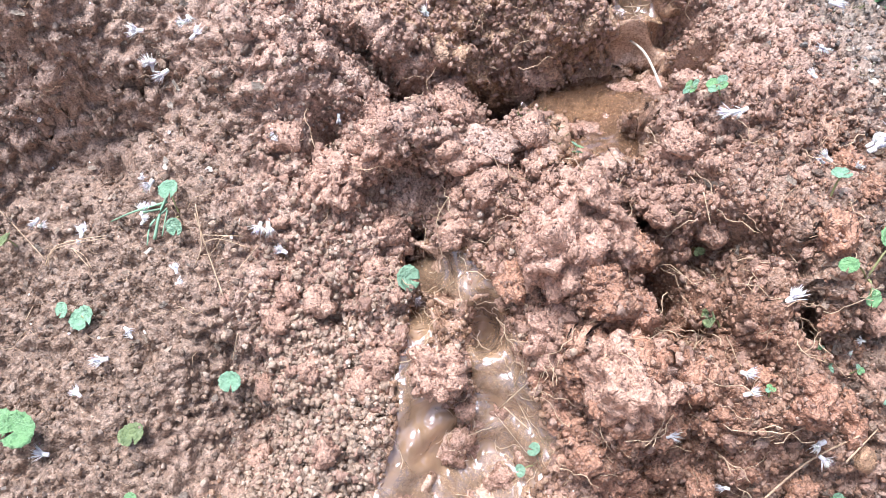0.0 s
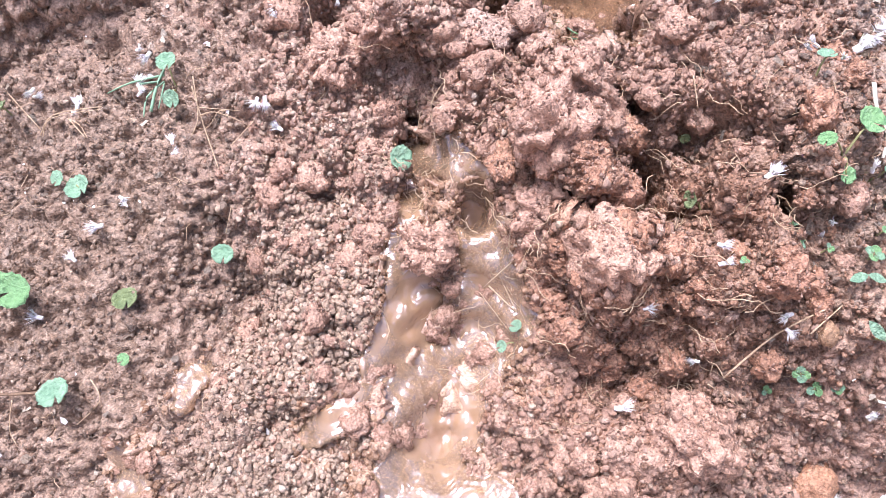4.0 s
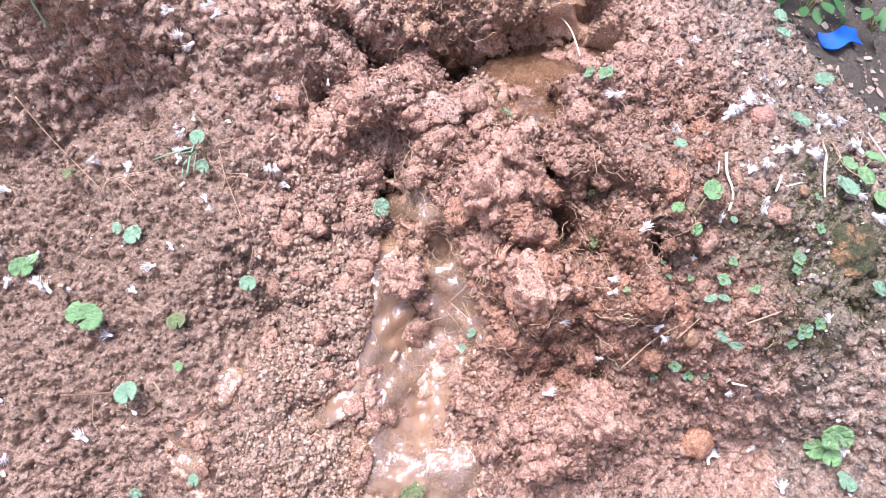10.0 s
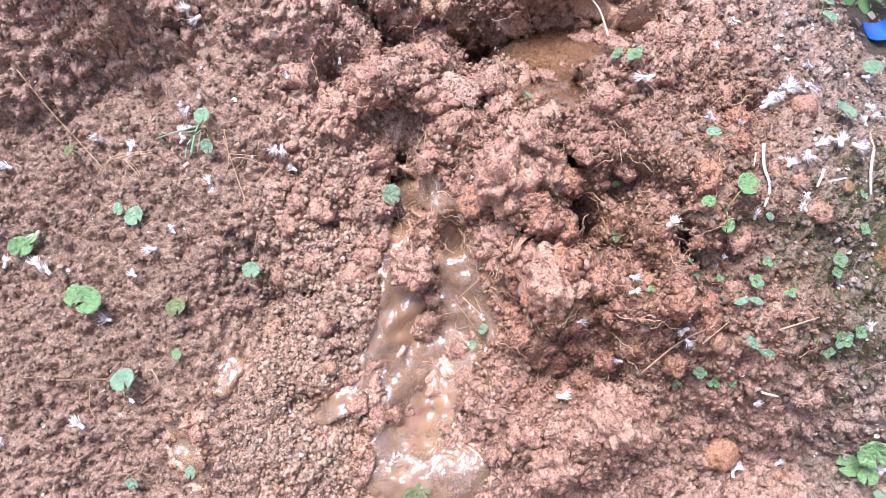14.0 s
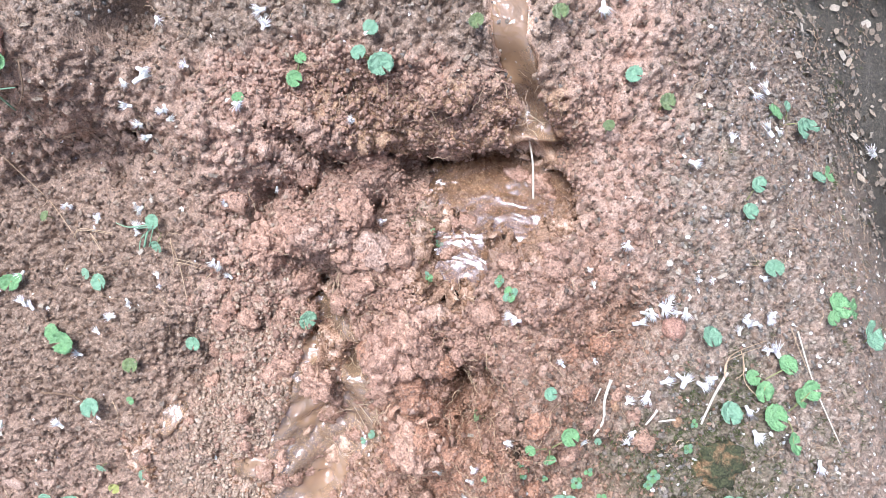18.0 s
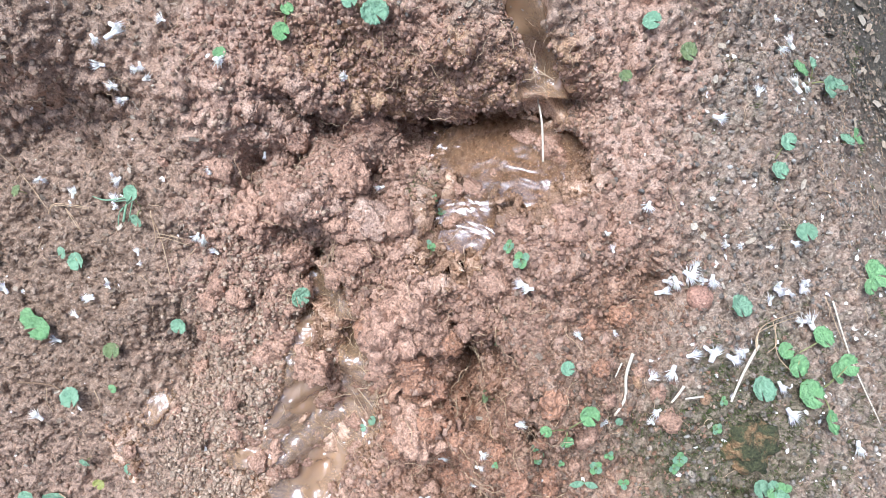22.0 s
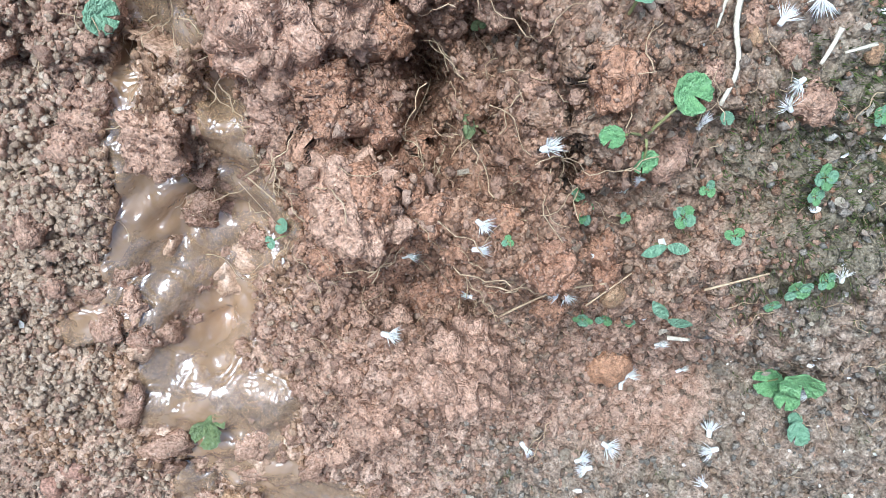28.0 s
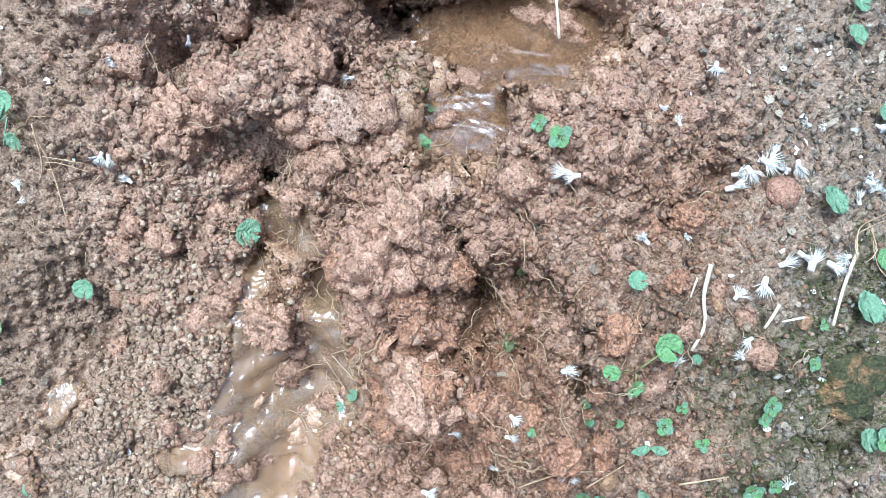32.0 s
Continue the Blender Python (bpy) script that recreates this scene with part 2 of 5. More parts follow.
def leaf_material(name, lo, hi):
    """A living leaf: mottled green with pale flecks and a soft sheen."""
    m, nt, bs = mat_nodes(name)
    co = nt.nodes.new("ShaderNodeTexCoord").outputs["Object"]
    rnd = nt.nodes.new("ShaderNodeObjectInfo").outputs["Random"]
    shift = node(nt, "ShaderNodeVectorMath")
    shift.operation = "ADD"
    nt.links.new(co, shift.inputs[0])
    nt.links.new(math_node(nt, "MULTIPLY", rnd, 40.0), shift.inputs[1])
    n, spots_n = noise_tex(nt, shift.outputs[0], 2.2, 4.0), noise_tex(nt, shift.outputs[0], 7.0, 3.0)
    col = ramp(nt, n, [(0.2, lo), (0.65, hi)])
    pale = ramp(nt, spots_n, [(0.56, (0, 0, 0)), (0.72, (1, 1, 1))])
    col = mix(nt, math_node(nt, "MULTIPLY", pale, 0.35), col, (0.40, 0.52, 0.38))
    col = mix(nt, math_node(nt, "MULTIPLY", rnd, 0.35), col, tuple(0.55 * v for v in hi))
    nt.links.new(col, bs.inputs["Base Color"])
    bs.inputs["Roughness"].default_value = 0.38
    bs.inputs["Specular IOR Level"].default_value = 0.55
    bump(nt, n, 0.5, 0.06, bs)
    return m


GROUND = soil("soil_ground", zones=True)
CLOD = soil("soil_clod", (1.1, 1.05, 1.02))
MUDDY = water_material("muddy_water", (0.45, 0.270, 0.145), (0.63, 0.440, 0.285), 34.0, 0.46, (0.3, 0.7), 0.20)
POOL_WATER = water_material("pool_water", (0.20, 0.115, 0.066), (0.42, 0.250, 0.140), 17.0, 0.34, (0.45, 0.8), 0.24)

# ---- the lie of the land, in slope coordinates: u across, v up the slope, w out of it ----
def sm(x, a, b):
    s = np.clip((np.asarray(x, float) - a) / (b - a), 0, 1)
    return s * s * (3 - 2 * s)


def hill(u, v, cu, cv, su, sv):
    return np.exp(-((u - cu) / su) ** 2 - ((v - cv) / sv) ** 2)


def dist_line(u, v, pts):
    """Distance from a bent line."""
    best = np.full(np.shape(u), 9.0)
    for (a, b), (c, d) in zip(pts, pts[1:]):
        s = np.clip(((u - a) * (c - a) + (v - b) * (d - b)) / ((c - a) ** 2 + (d - b) ** 2), 0, 1)
        best = np.minimum(best, np.hypot(u - a - s * (c - a), v - b - s * (d - b)))
    return best


def features(u, v):
    """The large forms: each is one mound, step or hollow of height one."""
    wander = 0.010 * np.sin(u * 19 + 0.4) + 0.006 * np.sin(u * 43 + 1.2) + 0.003 * np.sin(u * 97)
    v = v + wander * np.exp(-((v - 0.3) / 0.09) ** 2)
    low = np.clip(-u - 0.2, 0, 0.5)  # towards the left the ledge runs lower
    soft = np.clip(-u, 0, 0.36)  # and is less steep
    d = (u - 0.45) * 0.8 + (v - 0.1) * 0.6
    reach = sm(-np.abs(u), -1.4, -0.85)
    bent = v + 0.006 * np.sin(u * 23) + 0.004 * np.sin(u * 61 + 1)
    return {
        "all": np.ones_like(u),
        "lower_left": sm(-v, 0.0, 0.5) * sm(-u, -0.1, 0.5),
        "lower": sm(-v, 0.2, 0.42),
        "left": sm(-u, 0.1, 0.4),
        "left_ledge": np.exp(-((v - 0.262 + 0.26 * low) / 0.042) ** 2) * sm(-u, 0.12, 0.3) * reach,
        "bank": sm(v + 0.1 * low, 0.290 - 0.22 * soft, 0.385 + 0.2 * soft) * sm(-u, -0.42, -0.22) * sm(-v, -0.62, -0.40) * reach,
        "bank_left": hill(u, v, -0.36, 0.345, 0.10, 0.07),
        "fall_near": np.clip(d - 0.02, 0, 0.9),
        "fall_far": np.clip(d - 0.19, 0, 0.36) - 0.2 * np.clip(d - 0.7, 0, 0.3),
        "ledge_rock": hill(u, v, 0.42, -0.37, 0.07, 0.05),
        "far_left": hill(u, v, -0.28, -0.25, 0.12, 0.10),
        "left_recess": hill(u, v, -0.50, 0.22, 0.13, 0.06),
        "crevice": np.exp(-(np.abs(bent - 0.273) / 0.020) ** 3) * sm(u, -0.10, 0.01) * sm(-u, -0.335, -0.29),
        "wall": sm(bent, 0.262, 0.345) * sm(-u, -0.40, -0.28) * sm(u, -0.32, -0.10) * sm(-v, -0.62, -0.40),
        "spring": hill(u, v, 0.235, 0.345, 0.035, 0.045),
        "left_step": sm(v - 0.185 - 0.55 * np.clip(u + 0.43, 0, 0.14), -0.022, 0.022) * sm(-u, 0.20, 0.30) * sm(-v, -0.60, -0.36) * reach,
    }


HEIGHTS = {'all': -0.0, 'lower_left': -0.002, 'lower': -0.05, 'left': -0.054, 'fall_near': -0.752, 'fall_far': -1.166, 'left_ledge': -0.013, 'bank': 0.04, 'ledge_rock': 0.053, 'left_recess': 0.025, 'far_left': -0.031, 'bank_left': 0.062, 'crevice': -0.085, 'wall': -0.045, 'left_step': 0.038, 'spring': -0.07}
# Heaps and hollows on the slope: u, v, half width, half length, height.
UPPER_HEAPS = [
    (0.28, 0.18, 0.08, 0.06, 0.07),
    (-0.13, 0.3, 0.08, 0.06, 0.053),
    (0.16, 0.13, 0.06, 0.04, 0.045),
    (0.01, 0.31, 0.06, 0.08, 0.019),
    (-0.38, 0.35, 0.1, 0.06, 0.036),
    (0.01, 0.18, 0.03, 0.03, 0.052),
    (0.45, 0.49, 0.13, 0.05, 0.04),
    (-0.21, 0.32, 0.03, 0.03, 0.029),
]
LOWER_HEAPS = [
    (0.29, 0.04, 0.1, 0.1, 0.127),
    (0.4, -0.09, 0.13, 0.05, 0.056),
    (0.14, 0.06, 0.04, 0.06, 0.055),
    (0.17, -0.04, 0.038, 0.034, 0.062),
    (0.44, 0.03, 0.06, 0.08, 0.049),
    (0.2, -0.21, 0.03, 0.03, 0.04),
    (0.26, -0.06, 0.04, 0.04, 0.065),
    (0.15, 0.01, 0.03, 0.03, 0.035),
    (0.35, 0, 0.06, 0.04, 0.011),
]
HOLLOWS = [
    (0.11, 0.25, 0.04, 0.06, -0.087),
    (-0.15, -0.05, 0.06, 0.08, -0.066),
    (0.05, -0.11, 0.06, 0.08, -0.06),
    (0.41, -0.25, 0.13, 0.05, -0.071),
    (-0.02, 0.23, 0.03, 0.03, -0.06),
    (0, 0.105, 0.034, 0.034, -0.070),
    (0.23, 0.04, 0.03, 0.03, -0.027),
    (0.29, 0.32, 0.03, 0.03, -0.041),
    (0.2, 0.17, 0.03, 0.03, -0.013),
    (0.2, 0.4, 0.03, 0.03, -0.036),
    (0.03, -0.19, 0.03, 0.03, -0.041),
    (0.07, 0.3, 0.03, 0.03, -0.032),
    (0.07, 0.2, 0.03, 0.03, -0.028),
    (0.19, -0.14, 0.03, 0.03, -0.038),
    (-0.1, -0.17, 0.03, 0.03, -0.027),
    (0.01, 0.05, 0.03, 0.03, -0.046),
    (0.31, 0.22, 0.03, 0.03, -0.037),
    (0.39, 0.14, 0.03, 0.03, -0.024),
    (0.17, 0.28, 0.06, 0.04, -0.056),
]

def macro(u, v):
    """The ground without its clods."""
    u, v = np.asarray(u, float), np.asarray(v, float)
    f = features(u, v)
    w = sum(HEIGHTS[k] * f[k] for k in HEIGHTS)
    for cu, cv, su, sv, tall in (*UPPER_HEAPS, *LOWER_HEAPS, *HOLLOWS):
        w = w + tall * hill(u, v, cu, cv, su, sv)
    return w


SLOPE = radians(38)


def world_of(u, v, w):
    u, v, w = np.asarray(u, float), np.asarray(v, float), np.asarray(w, float)
    return np.stack([u + 0 * v, v * math.cos(SLOPE) - w * math.sin(SLOPE), v * math.sin(SLOPE) + w * math.cos(SLOPE)], -1)


def cells(x, y, z, size, seed):
    """Rounded lumps in space: height 0 to 1 over cells of that size, and a random number for each lump."""
    x, y, z = x / size, y / size, z / size
    ix, iy, iz = np.floor(x), np.floor(y), np.floor(z)
    best, kind = np.full(x.shape, 9.0, np.float32), np.zeros(x.shape, np.float32)
    for dx in (-1, 0, 1):
        for dy in (-1, 0, 1):
            for dz in (-1, 0, 1):
                a, b, c = ix + dx, iy + dy, iz + dz
                h = np.sin(a * 127.1 + b * 311.7 + c * 74.7 + seed * 17.3) * 43758.5453
                r1 = h - np.floor(h)
                r2 = (r1 * 57.31) % 1.0
                r3 = (r1 * 1913.7) % 1.0
                r4 = (r1 * 77777.7) % 1.0
                dd = ((x - a - r1) ** 2 + (y - b - r2) ** 2 + (z - c - r3) ** 2) / (0.5 + 0.65 * r4) ** 2
                near = dd < best
                best, kind = np.where(near, dd, best), np.where(near, r4, kind)
    return np.sqrt(np.clip(1 - best, 0, 1)), kind


def grain(x, y, z, size, seed):
    """Smooth random noise in space, -1 to 1, with lumps of that size."""
    x, y, z = x / size, y / size, z / size
    ix, iy, iz = np.floor(x), np.floor(y), np.floor(z)
    fx, fy, fz = (q * q * (3 - 2 * q) for q in (x - ix, y - iy, z - iz))
    out = np.zeros(x.shape, np.float32)
    for dx in (0, 1):
        for dy in (0, 1):
            for dz in (0, 1):
                h = np.sin((ix + dx) * 113.5 + (iy + dy) * 271.9 + (iz + dz) * 63.1 + seed * 11.7) * 43758.5453
                out += (h - np.floor(h)) * (fx if dx else 1 - fx) * (fy if dy else 1 - fy) * (fz if dz else 1 - fz)
    return 2 * out - 1


def waves(u, v, size, seed):
    """Smooth noise about -1 to 1."""
    out, amp = 0, 1.0
    for k in range(4):
        s = 2 ** k / size
        p, q = seed * 1.7 + k * 2.1, seed * 0.9 + k * 4.3
        out = out + amp * np.sin(u * s * 6.1 + p + 1.3 * np.sin(v * s * 4.7 + q)) * np.sin(v * s * 5.3 + q * 2 + 1.7 * np.sin(u * s * 3.9 + p))
        amp *= 0.6
    return out / 1.6


# Water courses: u, v and half width along each.
STREAMS = {
    "upper": [(-0.005, 0.077, 0.010), (0.020, 0.072, 0.016), (0.046, 0.066, 0.016), (0.070, 0.038, 0.014), (0.068, 0.010, 0.016), (0.077, -0.030, 0.020), (0.080, -0.065, 0.028), (0.066, -0.105, 0.030), (0.045, -0.125, 0.030)],
    "left_fork": [(0.000, 0.070, 0.010), (0.012, 0.030, 0.014), (-0.002, -0.030, 0.012), (0.010, -0.055, 0.020), (-0.012, -0.100, 0.016), (-0.018, -0.125, 0.016), (0.012, -0.190, 0.022)],
    "left_arm": [(0.030, -0.125, 0.020), (-0.040, -0.155, 0.013), (-0.085, -0.180, 0.010)],
    "main": [(0.045, -0.120, 0.030), (0.040, -0.160, 0.028), (0.016, -0.200, 0.034), (0.012, -0.245, 0.040), (0.036, -0.290, 0.036), (0.070, -0.351, 0.032), (0.125, -0.415, 0.038), (0.179, -0.468, 0.048), (0.250, -0.540, 0.060)],
    "seep": [(0.080, -0.115, 0.022), (0.111, -0.080, 0.012)],
    "puddle": [(0.066, -0.247, 0.026), (0.036, -0.300, 0.030)],
    "side": [(-0.19, -0.125, 0.012), (-0.20, -0.15, 0.008)],
    "side_puddle": [(-0.262, -0.195, 0.014), (-0.248, -0.215, 0.024), (-0.235, -0.250, 0.012)],
    "low_puddle": [(-0.130, -0.386, 0.010), (-0.200, -0.450, 0.020), (-0.230, -0.465, 0.030)],
    "low_film": [(-0.010, -0.331, 0.014), (-0.028, -0.418, 0.018), (-0.101, -0.480, 0.024)],
    "corner": [(-0.60, -0.46, 0.05), (-0.50, -0.49, 0.04)],
    "runnel": [(0.140, 0.580, 0.014), (0.170, 0.530, 0.018), (0.197, 0.493, 0.018), (0.210, 0.433, 0.018), (0.228, 0.385, 0.018), (0.244, 0.345, 0.020), (0.256, 0.310, 0.022)],
}


def course(u, v):
    """How far inside the water courses a place lies: 1 in the middle, 0 at the edge, less outside."""
    best = np.full(np.shape(u), -9.0)
    for pts in STREAMS.values():
        for (a, b, r), (c, d, q) in zip(pts, pts[1:]):
            s = np.clip(((u - a) * (c - a) + (v - b) * (d - b)) / ((c - a) ** 2 + (d - b) ** 2), 0, 1)
            best = np.maximum(best, 1 - np.hypot(u - a - s * (c - a), v - b - s * (d - b)) / (1.25 * (r + s * (q - r))))
    return best


def zones(u, v):
    wob = 0.035 * waves(u, v, 0.35, 3) + 0.02 * waves(u, v, 0.12, 5)
    c = course(u + wob * 0.15, v + wob * 0.15)
    pool = np.maximum(1 - np.hypot((u - 0.225) / 0.095, (v - 0.243) / 0.048), 1 - np.hypot((u - 0.178) / 0.046, (v - 0.175) / 0.050))
    wet = np.clip(np.maximum(sm(c, -0.22, 0.15), sm(pool, -0.2, 0.1)), 0, 1)
    right = sm(u + wob + 0.25 * np.clip(v, -0.4, 0.0), 0.33, 0.46) + sm(-v + wob, 0.25, 0.34) * sm(u + wob, 0.19, 0.29)
    moss = sm(hill(u + wob, v + wob, 0.47, -0.05, 0.09, 0.10) + 0.8 * hill(u - wob, v + wob, 0.53, -0.02, 0.12, 0.09) + 0.9 * hill(u, v, 0.132, 0.190, 0.016, 0.034) + 0.5 * np.clip(right, 0, 1) * sm(waves(u, v, 0.13, 21), 0.15, 0.7) + 0.34 * waves(u, v, 0.06, 8) + 0.2 * waves(u, v, 0.02, 13), 0.25, 1.0)
    top = sm(v + wob, 0.36, 0.43) * sm(-u, -0.36, -0.20)
    damp = 0.9 * hill(u, v, 0.02, 0.02, 0.03, 0.07) + 0.7 * hill(u, v, -0.03, -0.24, 0.03, 0.09) + 0.7 * hill(u, v, 0.10, -0.12, 0.03, 0.05) + 0.6 * hill(u, v, -0.13, -0.29, 0.05, 0.06) + 0.8 * hill(u, v, -0.235, -0.21, 0.030, 0.050) + 0.7 * hill(u, v, -0.19, -0.13, 0.015, 0.03) + 0.6 * hill(u, v, -0.085, -0.17, 0.02, 0.04) + 0.7 * hill(u, v, -0.15, -0.44, 0.10, 0.04)
    wet = np.maximum(wet, sm(damp + 0.3 * waves(u, v, 0.03, 41), 0.2, 0.8))
    grit = np.clip(right + 0.45 * top, 0, 1) * (0.72 + 0.28 * waves(u, v, 0.05, 11))
    beyond = (u - 0.45) * 0.8 + (v - 0.1) * 0.6 + wob
    humus = np.clip(sm(-u + wob, 0.06, 0.24) * 0.9 + sm(-v + wob, 0.36, 0.5) * sm(-u, -0.1, 0.1) + 0.8 * top, 0, 0.9)
    clods = np.clip(hill(u + wob, v, 0.12, 0.02, 0.26, 0.30) * 1.15 - 0.1 + 0.65 * hill(u, v + wob, 0.06, 0.35, 0.24, 0.05), 0, 1)
    humus = humus * (1 - 0.45 * sm(-v, 0.08, 0.34)) * (1 - 0.6 * hill(u, v, -0.38, 0.27, 0.22, 0.09)) + 0.95 * hill(u + wob, v + wob, 0.325, 0.01, 0.095, 0.13)
    return dict(wet=wet, moss=np.clip(moss, 0, 1), grit=np.clip(grit, 0, 1), humus=np.clip(humus, 0, 1) * (1 - wet), clods=clods, course=c, shaded_mould=sm(beyond, 0.30, 0.48), pale=np.clip(hill(u + wob, v + wob, -0.05, -0.14, 0.10, 0.22), 0, 1), rust=np.clip(hill(u + wob, v + wob, 0.20, -0.04, 0.15, 0.15) + 0.6 * hill(u, v, 0.36, 0.13, 0.05, 0.05), 0, 1), ochre=sm(v + wob, 0.27, 0.30) * sm(-v + wob, -0.40, -0.355) * sm(u, -0.08, 0.02) * sm(-u, -0.33, -0.27))


def level_w(z0):
    """A level sheet at that height, in slope coordinates."""
    return lambda u, v: (z0 - v * math.sin(SLOPE)) / math.cos(SLOPE)


POOL_LEVEL = 0.080


def pool_edge(u, v):
    """Above 0 inside the pool's outline."""
    wob = 0.22 * waves(u, v, 0.09, 12)
    return np.maximum(1 - np.hypot((u - 0.225) / 0.095, (v - 0.243) / 0.048), 1 - np.hypot((u - 0.178) / 0.046, (v - 0.175) / 0.048)) + wob


# Cracks between the clods and the undercut at the foot of the bank: depth, half width and course.
CRACKS = (
    (0.030, 0.007, ((-0.065, 0.258), (-0.03, 0.270), (0.02, 0.280), (0.08, 0.282), (0.125, 0.280))),
    (0.070, 0.013, ((0.188, 0.090), (0.198, 0.050), (0.210, 0.020), (0.206, -0.010))),
    (0.045, 0.012, ((0.150, 0.000), (0.184, -0.008), (0.210, -0.012), (0.235, -0.024), (0.262, -0.036))),
    (0.055, 0.012, ((0.252, 0.032), (0.257, 0.010), (0.245, -0.010))),
    (0.040, 0.010, ((0.268, 0.050), (0.285, 0.022), (0.290, -0.020))),
    (0.030, 0.008, ((0.216, 0.052), (0.232, 0.020), (0.228, -0.008))),
    (0.030, 0.009, ((-0.067, 0.207), (-0.080, 0.165))),
    (0.028, 0.009, ((0.056, 0.132), (0.052, 0.100))),
    (0.025, 0.008, ((0.060, 0.236), (0.067, 0.204))),
    (0.024, 0.010, ((0.238, -0.150), (0.252, -0.172))),
    (0.030, 0.010, ((0.482, -0.077), (0.530, -0.095))),
    (0.020, 0.007, ((-0.345, 0.245), (-0.27, 0.262), (-0.22, 0.270))),
)
# Burrows and washed-out holes: u, v, radius, depth.
BURROWS = ((0.066, 0.013, 0.018, 0.08), (0.246, 0.052, 0.018, 0.060), (-0.29, 0.200, 0.014, 0.025), (-0.246, 0.396, 0.030, 0.055), (0.432, -0.392, 0.024, 0.04), (0.285, 0.308, 0.022, 0.045), (0.0, -0.098, 0.012, 0.02), (0.155, -0.135, 0.012, 0.02), (0.03, 0.235, 0.014, 0.03), (-0.065, 0.215, 0.016, 0.03), (0.262, -0.055, 0.016, 0.03), (0.21, 0.015, 0.016, 0.05))


def land(u, v):
    """The ground without its clods, with the hollow of the pool."""
    w = macro(u, v)
    edge = pool_edge(u, v)
    floor = level_w(POOL_LEVEL)(u, v) - 0.016
    w = w + (np.minimum(w, floor) - w) * sm(edge, -0.1, 0.22)
    for deep, half, line in CRACKS:
        w = w - deep * np.exp(-(dist_line(u + 0.006 * waves(u, v, 0.05, 31), v + 0.006 * waves(u, v, 0.05, 37), line) / half) ** 2)
    for a, b, r, deep in BURROWS:
        w = w - deep * np.exp(-(((u - a) / r) ** 2 + ((v - b) / r) ** 2) ** 1.5)
    return w


def relief(u, v, w, z):
    """Clods and crumbs standing out of the ground, and a tone for each crumb."""
    coarse = np.maximum(np.gradient(US)[None, :], np.gradient(VS)[:, None])
    f2, f3, f4 = (sm(-coarse, -0.7 * size, -0.3 * size) for size in (0.022, 0.0115, 0.0064))
    calm = (1 - 0.4 * z["wet"]) * (1 - 0.85 * sm(z["course"], -0.25, 0.25))
    near = sm(-np.hypot(u, v), -2.2, -1.1)
    a, b, c = u.astype(np.float32), v.astype(np.float32), w.astype(np.float32)
    p, q = (0.0060 * grain(a, b, c, 0.030, k) + 0.0014 * grain(a, b, c, 0.011, k + 1) + 0.0006 * grain(a, b, c, 0.0052, k + 2) for k in (1, 5))
    x, y, t = a + p, b + q, c + 0.5 * (p - q)
    c0, k0 = cells(x, y, t, 0.080, 7)
    c1, k1 = cells(x, y, t, 0.042, 1)
    c2, k2 = cells(x, y, t, 0.022, 2)
    c3, k3 = cells(x, y, t, 0.0115, 3)
    c4, k4 = cells(x, y, t, 0.0064, 4)
    puffs = [np.abs(grain(x, y, t, size, seed)) for size, seed in ((0.019, 21), (0.0092, 22), (0.0048, 23))]
    lump = z["clods"]
    h = 0.037 * lump * c0 * (0.3 + k0) + 0.030 * (lump * 0.9 + 0.08) * c1 * (0.3 + 0.9 * k1) - 0.031 * lump
    h = h + f2 * (0.005 + 0.007 * lump) * c2 * (0.4 + k2) + f3 * 0.0108 * c3 * (0.3 + k3) + f4 * 0.0074 * c4 * (0.3 + k4)
    h = h + (0.001 + 0.005 * lump) * (puffs[0] - 0.25) + f3 * 0.0025 * (puffs[1] - 0.25) + f4 * 0.0022 * (puffs[2] - 0.25)
    h = h - 0.0150 - 0.016 * lump
    for a, b, r, deep in BURROWS:
        calm = calm * (1 - np.exp(-((np.hypot(u - a, v - b) / (r + 0.020)) ** 4)))
    h = near * (calm * h + 0.005 * waves(u, v, 0.16, 9))
    run = sm(z["course"], -0.15, 0.3) * sm(v, 0.31, 0.35)
    h = h * (1 - 0.85 * run) - 0.007 * run
    dug = sm(z["course"], -0.25, 0.35) * sm(-v, -0.32, -0.27)
    h = h - (0.025 + 0.007 * lump) * dug + near * z["wet"] * sm(z["course"], -0.5, 0.0) * sm(-v, -0.32, -0.27) * (0.010 * c1 * (0.3 + k1) + 0.015 * c2 * (0.2 + k2) + 0.006 * c3 + 0.002 * c4)
    return h, 0.4 * k3 + 0.35 * k4 + 0.25 * k2, np.clip(0.15 + lump * (0.45 * c1 + 0.2 * c0) + (1 - 0.65 * lump) * (0.55 * c2 + 0.45 * c3), 0, 1)


def axis(lo, hi, step, far):
    core = np.arange(lo, hi, step)
    out, x, s = [], 0.0, step
    while x < far:
        s *= 1.065
        x += s
        out.append(x)
    out = np.array(out)
    return np.concatenate([lo - out[::-1], core, core[-1] + out])


